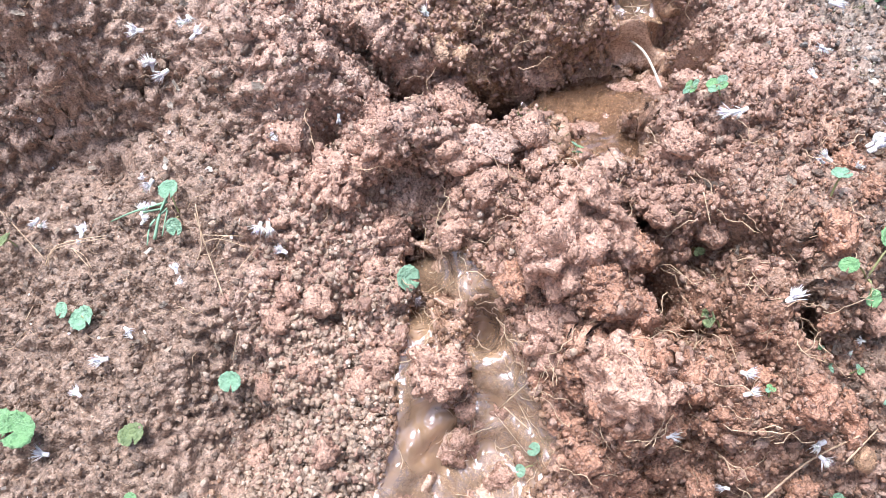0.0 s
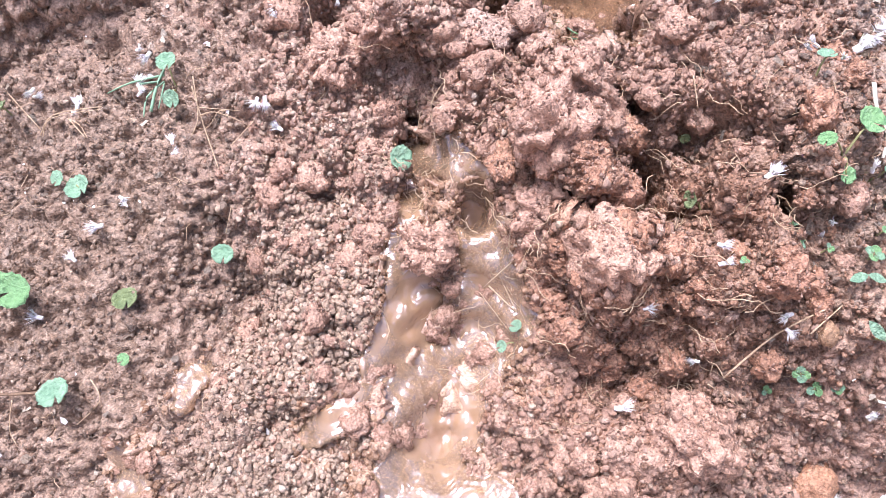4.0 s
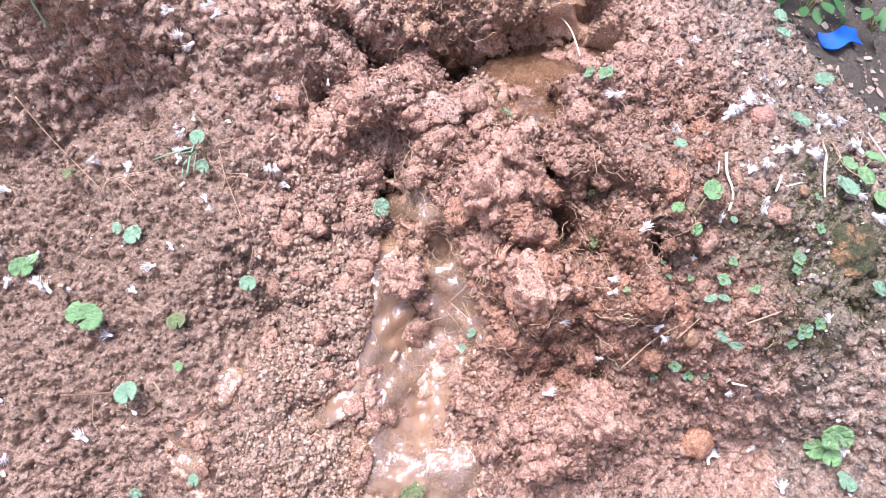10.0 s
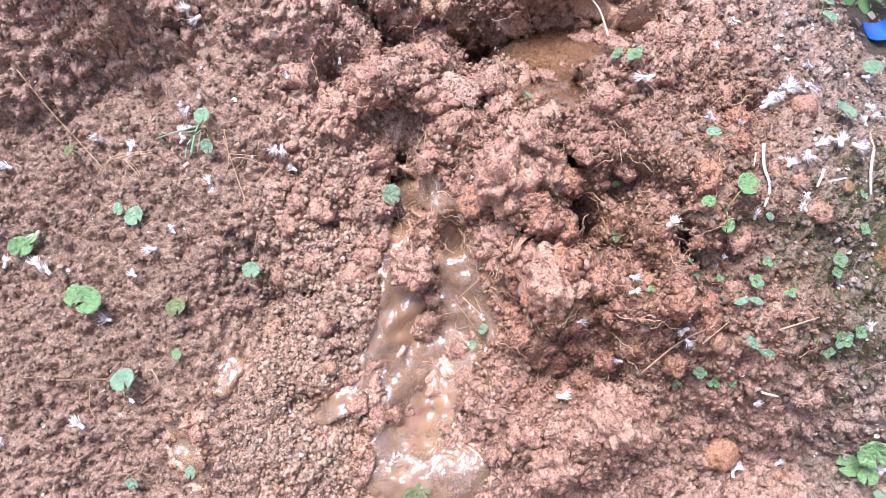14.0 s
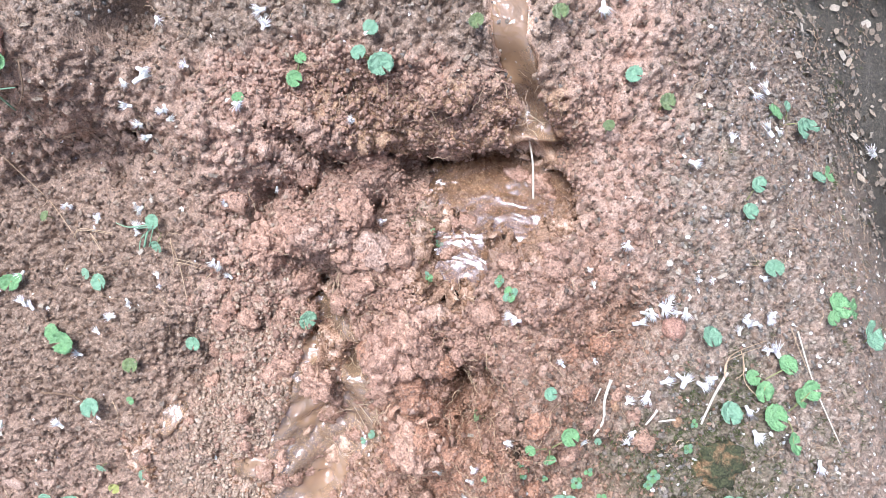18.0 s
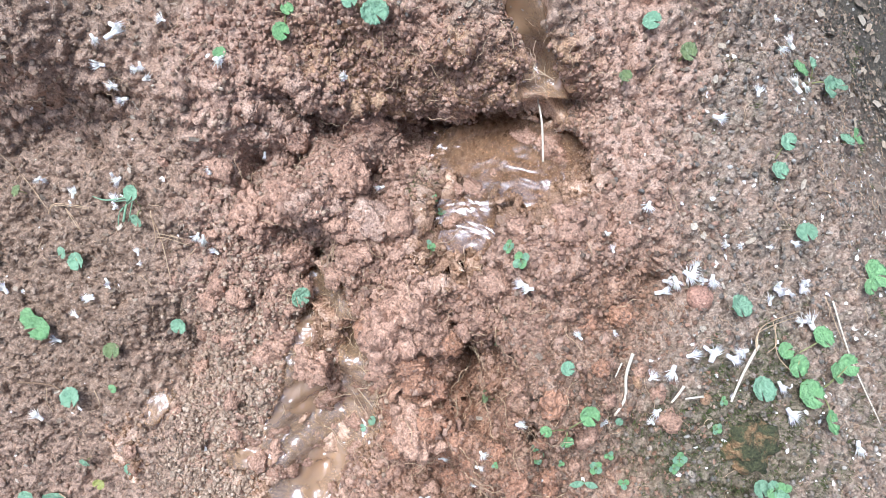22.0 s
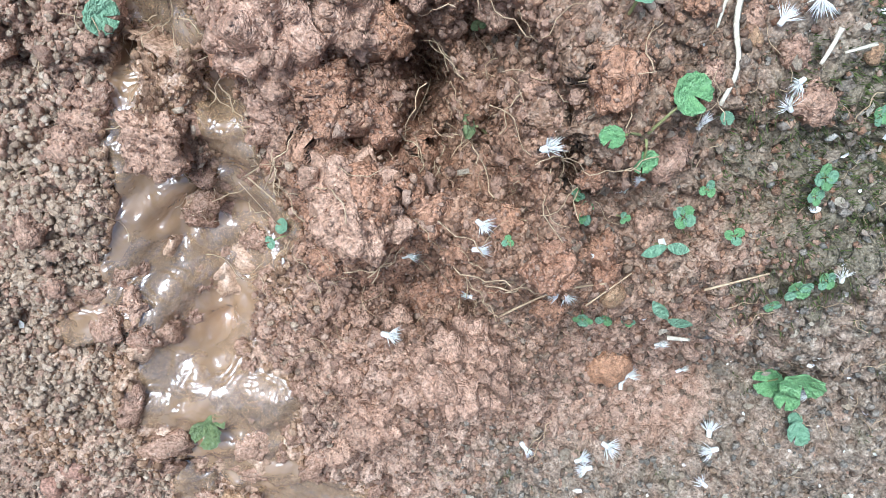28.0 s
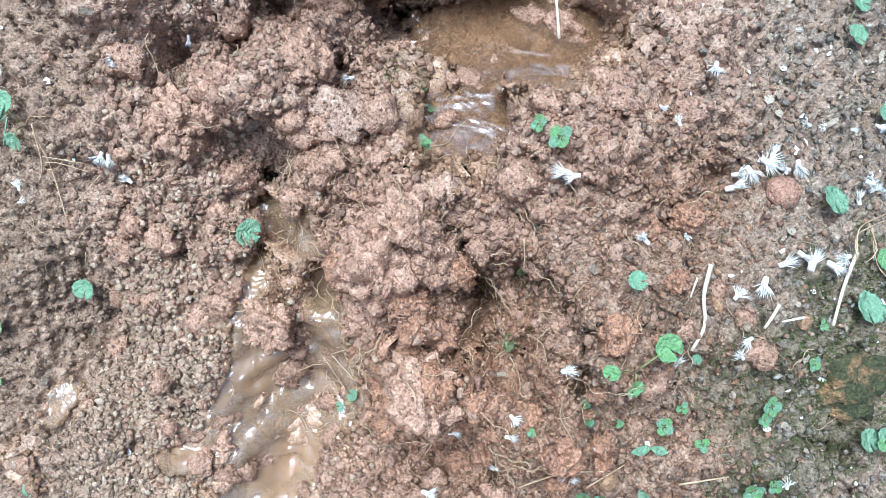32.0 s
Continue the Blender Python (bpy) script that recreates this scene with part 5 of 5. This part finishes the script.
# ---- loose crumbs, grit and litter ----
def scatter(name, label, category, shapes, places, material, flat=False, small=None):
    """One object of many small pieces: places holds position, normal, size, turn and squash of each."""
    at, up, size, g, squash = places
    x = np.cross(up, np.stack([np.cos(g), np.sin(g), np.full(len(g), 0.3)], 1))
    x /= np.linalg.norm(x, axis=1, keepdims=True) + 1e-9
    y = np.cross(up, x)
    verts, faces, base = [], [], 0
    tiny = size < (0.0027 if small else 0)
    for group, which in ((shapes, np.flatnonzero(~tiny)), (small or [], np.flatnonzero(tiny))):
        for k, (sv, sf) in enumerate(group):
            pick = which[k::len(group)]
            q = sv[None, :, :1] * x[pick, None] + sv[None, :, 1:2] * (y[pick] * squash[pick, None])[:, None] + sv[None, :, 2:] * up[pick, None]
            q = at[pick, None] + size[pick, None, None] * q
            count = len(q)
            verts.append(q.reshape(-1, 3))
            faces.append((sf[None] + base + (np.arange(count) * len(sv))[:, None, None]).reshape(-1, sf.shape[1]))
            base += count * len(sv)
    verts, faces = np.concatenate(verts), np.concatenate(faces)
    me = bpy.data.meshes.new(name)
    me.vertices.add(len(verts))
    me.vertices.foreach_set("co", verts.astype(np.float32).ravel())
    me.loops.add(faces.size)
    me.loops.foreach_set("vertex_index", faces.astype(np.int32).ravel())
    me.polygons.add(len(faces))
    me.polygons.foreach_set("loop_start", np.arange(0, faces.size, faces.shape[1], dtype=np.int32))
    me.update(calc_edges=True)
    me.polygons.foreach_set("use_smooth", np.full(len(faces), not flat))
    me.materials.append(material)
    return tagged(new(name, me), label, category, kind="stuff")


def crumb_shapes(n, rough, level):
    out = []
    for k in range(n):
        bm = bmesh.new()
        bmesh.ops.create_icosphere(bm, subdivisions=level, radius=1.0)
        r = np.random.default_rng(100 + k)
        v = np.array([p.co for p in bm.verts])
        o = r.uniform(0, 50, 3)
        if level > 1:
            bumps = np.array([noise.noise(Vector(q * 1.3 + o)) * 0.7 + noise.noise(Vector(q * 2.9 + o)) * 0.75 for q in v])
            v = v * (1 + bumps)[:, None]
        v = v * r.uniform(1 - rough, 1 + rough, (len(v), 1)) * np.array([1, r.uniform(0.6, 1), r.uniform(0.5, 0.9)])
        f = np.array([[q.index for q in p.verts] for p in bm.faces])
        bm.free()
        out.append((v, f))
    return out


def spots(n, chance, lo, hi, power=2.0, box=(-0.76, 0.92, -0.58, 0.70), rise=0.3, tilt=0.0):
    us, vs, have = [], [], 0
    while have < n:
        u, v = rng.uniform(box[0], box[1], 40000), rng.uniform(box[2], box[3], 40000)
        j, i = cell_of(u, v)
        wide = np.linalg.norm(np.cross(LAND[j, i + 3] - LAND[j, i - 3], LAND[j + 3, i] - LAND[j - 3, i]), axis=1) / ((US[i + 3] - US[i - 3]) * (VS[j + 3] - VS[j - 3]))
        ok = rng.random(40000) < chance(u, v, j, i) * np.clip(wide, 0.3, 3.0) / 2
        us.append(u[ok])
        vs.append(v[ok])
        have += int(ok.sum())
    j, i = cell_of(np.concatenate(us)[:n], np.concatenate(vs)[:n])
    up = np.cross(LAND[j, i + 3] - LAND[j, i - 3], LAND[j + 3, i] - LAND[j - 3, i])
    up = up / np.linalg.norm(up, axis=1, keepdims=True) + tilt * rng.normal(0, 1, (n, 3))
    up /= np.linalg.norm(up, axis=1, keepdims=True)
    size = lo + (hi - lo) * rng.random(n) ** power
    at = LAND[j, i] + up * (size * rise)[:, None] + rng.normal(0, 0.0008, (n, 3))
    return at, up, size, rng.uniform(0, 6.28, n), rng.uniform(0.75, 1.05, n)


def soil_crumb_material(name, stops, rough=0.38):
    m, nt, bs = mat_nodes(name)
    geo = nt.nodes.new("ShaderNodeNewGeometry")
    col = ramp(nt, geo.outputs["Random Per Island"], stops)
    n = noise_tex(nt, geo.outputs["Position"], 420.0)
    col = mix(nt, 0.35, col, ramp(nt, n, [(0.3, stops[0][1]), (0.7, stops[-1][1])]))
    nt.links.new(col, bs.inputs["Base Color"])
    bs.inputs["Roughness"].default_value = rough
    bs.inputs["Specular IOR Level"].default_value = 0.6
    bump(nt, n, 0.9, 0.004, bs)
    return m


SPECKS = [(np.array([(1, 0, 0), (-0.8, 0.2, 0), (0, 1, 0.1), (0.1, -0.9, 0), (0, 0.1, 0.9), (0, 0, -0.8)], float) * k, np.array([(0, 2, 4), (2, 1, 4), (1, 3, 4), (3, 0, 4), (2, 0, 5), (1, 2, 5), (3, 1, 5), (0, 3, 5)])) for k in ((1, 1, 1), (0.8, 1.2, 1), (1.2, 0.8, 0.8))]
SHAPES = crumb_shapes(20, 0.36, 1)
CRUMBLY = crumb_shapes(16, 0.16, 2)
RED_CRUMBS = soil_crumb_material("red_crumbs", [(0.0, (0.13, 0.067, 0.045)), (0.35, (0.36, 0.202, 0.142)), (0.8, (0.49, 0.300, 0.218)), (1.0, (0.60, 0.415, 0.325))])
RUST_CRUMBS = soil_crumb_material("rust_crumbs", [(0.0, (0.09, 0.040, 0.022)), (0.35, (0.275, 0.135, 0.078)), (0.8, (0.42, 0.232, 0.146)), (1.0, (0.56, 0.370, 0.270))])
PALE_CRUMBS = soil_crumb_material("pale_crumbs", [(0.0, (0.15, 0.095, 0.062)), (0.3, (0.37, 0.245, 0.165)), (0.8, (0.54, 0.385, 0.275)), (1.0, (0.72, 0.58, 0.47))])
BROWN_CRUMBS = soil_crumb_material("brown_crumbs", [(0.0, (0.07, 0.043, 0.030)), (0.4, (0.218, 0.133, 0.085)), (0.8, (0.322, 0.213, 0.143)), (1.0, (0.50, 0.385, 0.305))])
WET_CRUMBS = soil_crumb_material("wet_crumbs", [(0.0, (0.15, 0.078, 0.045)), (0.5, (0.34, 0.195, 0.12)), (1.0, (0.50, 0.33, 0.22))], 0.16)
GRIT_CRUMBS = soil_crumb_material("grit_crumbs", [(0.0, (0.06, 0.05, 0.04)), (0.3, (0.135, 0.108, 0.086)), (0.5, (0.225, 0.135, 0.086)), (0.75, (0.26, 0.215, 0.18)), (0.9, (0.35, 0.22, 0.152)), (0.97, (0.40, 0.30, 0.23)), (1.0, (0.72, 0.68, 0.64))])
dry = lambda j, i: np.clip(1 - 2.2 * ZONES["wet"][j, i], 0, 1)
bare = lambda j, i: np.clip(1 - 0.9 * ZONES["moss"][j, i] - 0.35 * ZONES["grit"][j, i], 0, 1)
red = lambda j, i: np.clip(ZONES["clods"][j, i] * 1.6 - 0.9 * ZONES["humus"][j, i] + 0.6 * hill(US[i], VS[j], -0.32, -0.42, 0.34, 0.22), 0, 1)
crest = lambda j, i: np.clip(ZONES["crest"][j, i] * 1.25, 0.04, 1) ** 1.4
inner = lambda u, v: sm(-np.abs(u - 0.08), -0.80, -0.50) * sm(-np.abs(v - 0.04), -0.62, -0.38) * 0.75 + 0.25
scatter("red_soil_clumps", "small broken clumps of red-brown soil", "soil crumbs", CRUMBLY, spots(1700, lambda u, v, j, i: dry(j, i) * bare(j, i) * red(j, i), 0.0028, 0.0065, 2.2, rise=0.1), RED_CRUMBS)
scatter("brown_soil_clumps", "small broken clumps of brown soil", "soil crumbs", CRUMBLY, spots(1300, lambda u, v, j, i: dry(j, i) * bare(j, i) * (1 - red(j, i)) * inner(u, v), 0.0025, 0.0058, 2.4, rise=0.1), BROWN_CRUMBS)


def on_clods(n, lo, hi):
    """Crumbs sticking to the clods."""
    clods = [o for o in scene.objects if o.name.startswith("soil_clod")]
    weight = np.array([o.matrix_basis.to_scale()[0] ** 2 for o in clods])
    out = []
    for o, count in zip(clods, rng.multinomial(n, weight / weight.sum())):
        m, vs = o.matrix_basis, o.data.vertices
        for k in rng.integers(0, len(vs), count):
            up = (m.to_3x3() @ vs[int(k)].normal).normalized()
            if up.z > -0.2:
                size = lo + (hi - lo) * rng.random() ** 2
                out.append((*(m @ vs[int(k)].co + up * size * 0.45), *up, size, rng.uniform(0, 6.28), rng.uniform(0.6, 1.0)))
    out = np.array(out)
    return out[:, :3], out[:, 3:6], out[:, 6], out[:, 7], out[:, 8]


rusty = lambda j, i: np.clip(1.2 * ZONES["rust"][j, i], 0, 1)
scatter("clod_crumbs", "red-brown crumbs sticking to the soil clods", "soil crumbs", SHAPES, on_clods(16000, 0.0009, 0.0026), RED_CRUMBS, False, SPECKS)
scatter("red_soil_crumbs", "loose red-brown soil crumbs between the clods", "soil crumbs", SHAPES, spots(21000, lambda u, v, j, i: dry(j, i) * red(j, i) * crest(j, i) * (1 - rusty(j, i)) * (1 - 0.6 * ZONES["pale"][j, i]), 0.0012, 0.0042, 2.0, rise=0.45, tilt=0.25), RED_CRUMBS, False, SPECKS)
scatter("pale_soil_crumbs", "loose pale yellowish-brown soil crumbs beside the stream", "soil crumbs", SHAPES, spots(11000, lambda u, v, j, i: dry(j, i) * crest(j, i) * ZONES["pale"][j, i] ** 1.5, 0.0012, 0.0042, 2.0, rise=0.45, tilt=0.25), PALE_CRUMBS, False, SPECKS)
scatter("rust_soil_crumbs", "loose orange-brown soil crumbs on the broken mound", "soil crumbs", SHAPES, spots(15000, lambda u, v, j, i: dry(j, i) * crest(j, i) * rusty(j, i), 0.0010, 0.0036, 2.0, rise=0.45, tilt=0.25), RUST_CRUMBS, False, SPECKS)
scatter("brown_soil_crumbs", "loose brown soil crumbs on the slope", "soil crumbs", SHAPES, spots(21000, lambda u, v, j, i: dry(j, i) * bare(j, i) * (1 - red(j, i)) * crest(j, i) * inner(u, v), 0.0012, 0.0042, 1.9, rise=0.42, tilt=0.25), BROWN_CRUMBS, False, SPECKS)
scatter("grit", "grey and pale grit scattered over the mossy soil", "grit", SHAPES, spots(12000, lambda u, v, j, i: np.clip(ZONES["grit"][j, i], 0, 1) ** 1.3 * inner(u, v), 0.0009, 0.0042, 2.2, rise=0.4, tilt=0.2), GRIT_CRUMBS, False, SPECKS)
scatter("fine_soil_grains", "fine red-brown grains of soil between the clods", "soil crumbs", SPECKS, spots(9000, lambda u, v, j, i: dry(j, i) * bare(j, i) * (0.35 + 0.65 * crest(j, i)) * (hill(u, v, 0.18, -0.06, 0.24, 0.22) + 0.1), 0.0007, 0.0019, 1.6, rise=0.4, tilt=0.4), RED_CRUMBS, True)
scatter("wet_crumbs", "glistening wet crumbs of mud beside the water", "soil crumbs", SHAPES, spots(4500, lambda u, v, j, i: sm(ZONES["wet"][j, i], 0.15, 0.5) * sm(-ZONES["course"][j, i], -0.2, 0.1) * sm(-v, -0.3, -0.2), 0.0012, 0.0046, 1.6, rise=0.3, tilt=0.2), WET_CRUMBS, False, SPECKS)

PETAL = (np.array([(-0.45, -0.9, 0), (0.45, -0.9, 0.1), (0.6, 0.2, 0.25), (0, 1.1, 0.05), (-0.6, 0.2, 0.2), (0, 0, 0.02)], float), np.array([(0, 1, 5), (1, 2, 5), (2, 3, 5), (3, 4, 5), (4, 0, 5)]))
scatter("fallen_petals", "small white petals scattered over the litter", "petals", [PETAL], spots(1700, lambda u, v, j, i: (np.clip(ZONES["grit"][j, i], 0, 1) * (0.5 + 0.9 * sm(u, 0.42, 0.6)) + 0.10 * ZONES["humus"][j, i] + 0.03) * (1 - 0.9 * ZONES["shaded_mould"][j, i]), 0.0012, 0.0046, 2.0, rise=0.7, tilt=0.25), WHITE, True)


def curl(seed):
    """A fine curled fibre of length two."""
    r = np.random.default_rng(seed)
    ts = np.linspace(-1, 1, 8)
    p, q = r.uniform(0, 6, 2)
    line = np.stack([0.22 * np.sin(ts * 2.6 + p), ts, 0.06 + 0.16 * np.sin(ts * 3.4 + q) ** 2], 1)
    ring = np.array([(-1, 0, 0), (1, 0, 0), (0, 0, 1.6)]) * 0.022
    v = (line[:, None] + ring[None]).reshape(-1, 3)
    f = [(3 * k + a, 3 * k + b, 3 * k + 3 + b, 3 * k + 3 + a) for k in range(7) for a, b in ((0, 1), (1, 2), (2, 0))]
    return v, np.array(f)


FIBRES = [curl(k) for k in range(8)]
scatter("dry_fibres", "fine dry plant fibres littering the soil", "litter", FIBRES, spots(1500, lambda u, v, j, i: np.clip(ZONES["grit"][j, i] + 0.35 * ZONES["humus"][j, i] + 0.08, 0, 1) * (1 - ZONES["wet"][j, i]), 0.005, 0.018, 1.5, rise=0.15), ROOT)
scatter("fine_rootlets", "fine rootlets hanging from the broken clods", "roots", FIBRES, spots(700, lambda u, v, j, i: hill(u, v, 0.17, -0.01, 0.13, 0.12) + 0.3 * hill(u, v, 0.0, 0.12, 0.16, 0.10) + 0.5 * hill(u, v, 0.12, 0.34, 0.15, 0.04), 0.006, 0.022, 1.2, rise=0.25), ROOT)
FLAKE = [(np.array([(-0.5, -0.9, 0), (0.4, -0.8, 0.15), (0.75, -0.1, 0.05), (0.5, 0.7, 0.3), (-0.2, 1.0, 0.1), (-0.7, 0.3, 0.25), (0, 0, 0.1)], float) * k, np.array([(0, 1, 6), (1, 2, 6), (2, 3, 6), (3, 4, 6), (4, 5, 6), (5, 0, 6)])) for k in ((1, 1, 1), (0.6, 1.3, 0.8), (1.2, 0.7, 1.4))]
LITTER = soil_crumb_material("litter", [(0.0, (0.07, 0.045, 0.03)), (0.4, (0.22, 0.15, 0.10)), (0.7, (0.42, 0.32, 0.23)), (1.0, (0.62, 0.55, 0.46))], 0.7)
scatter("leaf_litter", "broken brown and tan leaf litter on the slope", "litter", FLAKE, spots(2600, lambda u, v, j, i: np.clip(ZONES["grit"][j, i] + 0.25 * ZONES["humus"][j, i], 0, 1) * inner(u, v), 0.0018, 0.0065, 2.0, rise=0.7, tilt=0.3), LITTER)
scatter("dead_leaves", "dead brown leaves on the dark ground below the shrubs", "litter", FLAKE, spots(1500, lambda u, v, j, i: ZONES["shaded_mould"][j, i] * (1 + 0 * u), 0.004, 0.014, 1.6, (0.4, 1.4, -0.1, 1.1), rise=0.3, tilt=0.3), LITTER)
BLADE = (np.array([(-0.12, 0, 0), (0.12, 0, 0), (0, 0.12, 0), (0.15, 0.1, 0.7), (0.35, 0.3, 1.3)], float), np.array([(0, 1, 3), (1, 2, 3), (2, 0, 3), (0, 3, 4), (1, 4, 3)]))
scatter("moss", "dark olive moss tufts on the damp soil", "moss", [BLADE], spots(9000, lambda u, v, j, i: ZONES["moss"][j, i] ** 1.6, 0.0022, 0.0055, 1.0, rise=0.0), MOSS)


# ---- beyond the edge: scrap of plastic and low shrubs ----
def plastic_scrap():
    verts, faces, n, m = [], [], 9, 5
    for j in range(m):
        for i in range(n):
            x, y = i / (n - 1) - 0.5, j / (m - 1) - 0.5
            verts.append((0.12 * x, 0.05 * y + 0.012 * math.sin(6 * x), 0.007 * math.sin(7 * x + 2) + 0.02 * y * y))
    for j in range(m - 1):
        for i in range(n - 1):
            a = j * n + i
            faces.append((a, a + 1, a + n + 1, a + n))
    k = len(verts)
    verts += [(x, y, z - 0.002) for x, y, z in verts]
    faces += [tuple(q + k for q in f[::-1]) for f in faces]
    ob = new("plastic_scrap", mesh_from("plastic_scrap", verts, faces, BLUE))
    at, up = spot(1.10, 0.58)
    east = (Vector((1, 0.15, 0)) - up * up.dot(Vector((1, 0.15, 0)))).normalized()
    ob.matrix_basis = Matrix.Translation(at + up * 0.014) @ Matrix((east, up.cross(east), up)).transposed().to_4x4()
    tagged(ob, "bright blue crumpled plastic scrap on dark ground", "plastic")


plastic_scrap()
SHRUB_LEAVES = [oval_leaf(20 + k, DARK_LEAF, 0.5) for k in range(4)]


def shrub(u, v, tall, leaves, spread):
    root = new("shrub")
    base, _ = spot(u, v)
    root.location = base
    for k in range(leaves):
        g, e = rng.uniform(0, 6.28), rng.uniform(0.2, 1.2)
        tip = Vector((math.cos(g) * math.cos(e) * spread, math.sin(g) * math.cos(e) * spread, tall * rng.uniform(0.3, 1.0)))
        if k % 3 == 0:
            part("stem", tube([(0, 0, -0.01), tip * 0.5 + Vector((0, 0, 0.02)), tip], 0.0022, STEM), root)
        leaf = part("leaf", SHRUB_LEAVES[k % 4], root)
        leaf.matrix_basis = Matrix.Translation(tip) @ Matrix.Rotation(g - 1.57, 4, "Z") @ Matrix.Rotation(rng.uniform(-0.6, 0.3), 4, "X") @ Matrix.Scale(rng.uniform(0.016, 0.032), 4)
    return tagged(root, "low dark green shrub beyond the slope's edge", "shrub", "low shrubs")


for u, v, tall, count, spread in ((0.86, 0.70, 0.10, 22, 0.09), (0.95, 0.76, 0.12, 24, 0.10), (0.80, 0.78, 0.10, 18, 0.09), (1.02, 0.66, 0.10, 16, 0.07), (0.74, 0.70, 0.06, 12, 0.06), (1.12, 0.74, 0.12, 18, 0.10), (0.9, 0.85, 0.14, 22, 0.12), (1.05, 0.86, 0.16, 22, 0.12), (1.22, 0.62, 0.10, 14, 0.08)):
    shrub(u, v, tall, count, spread)
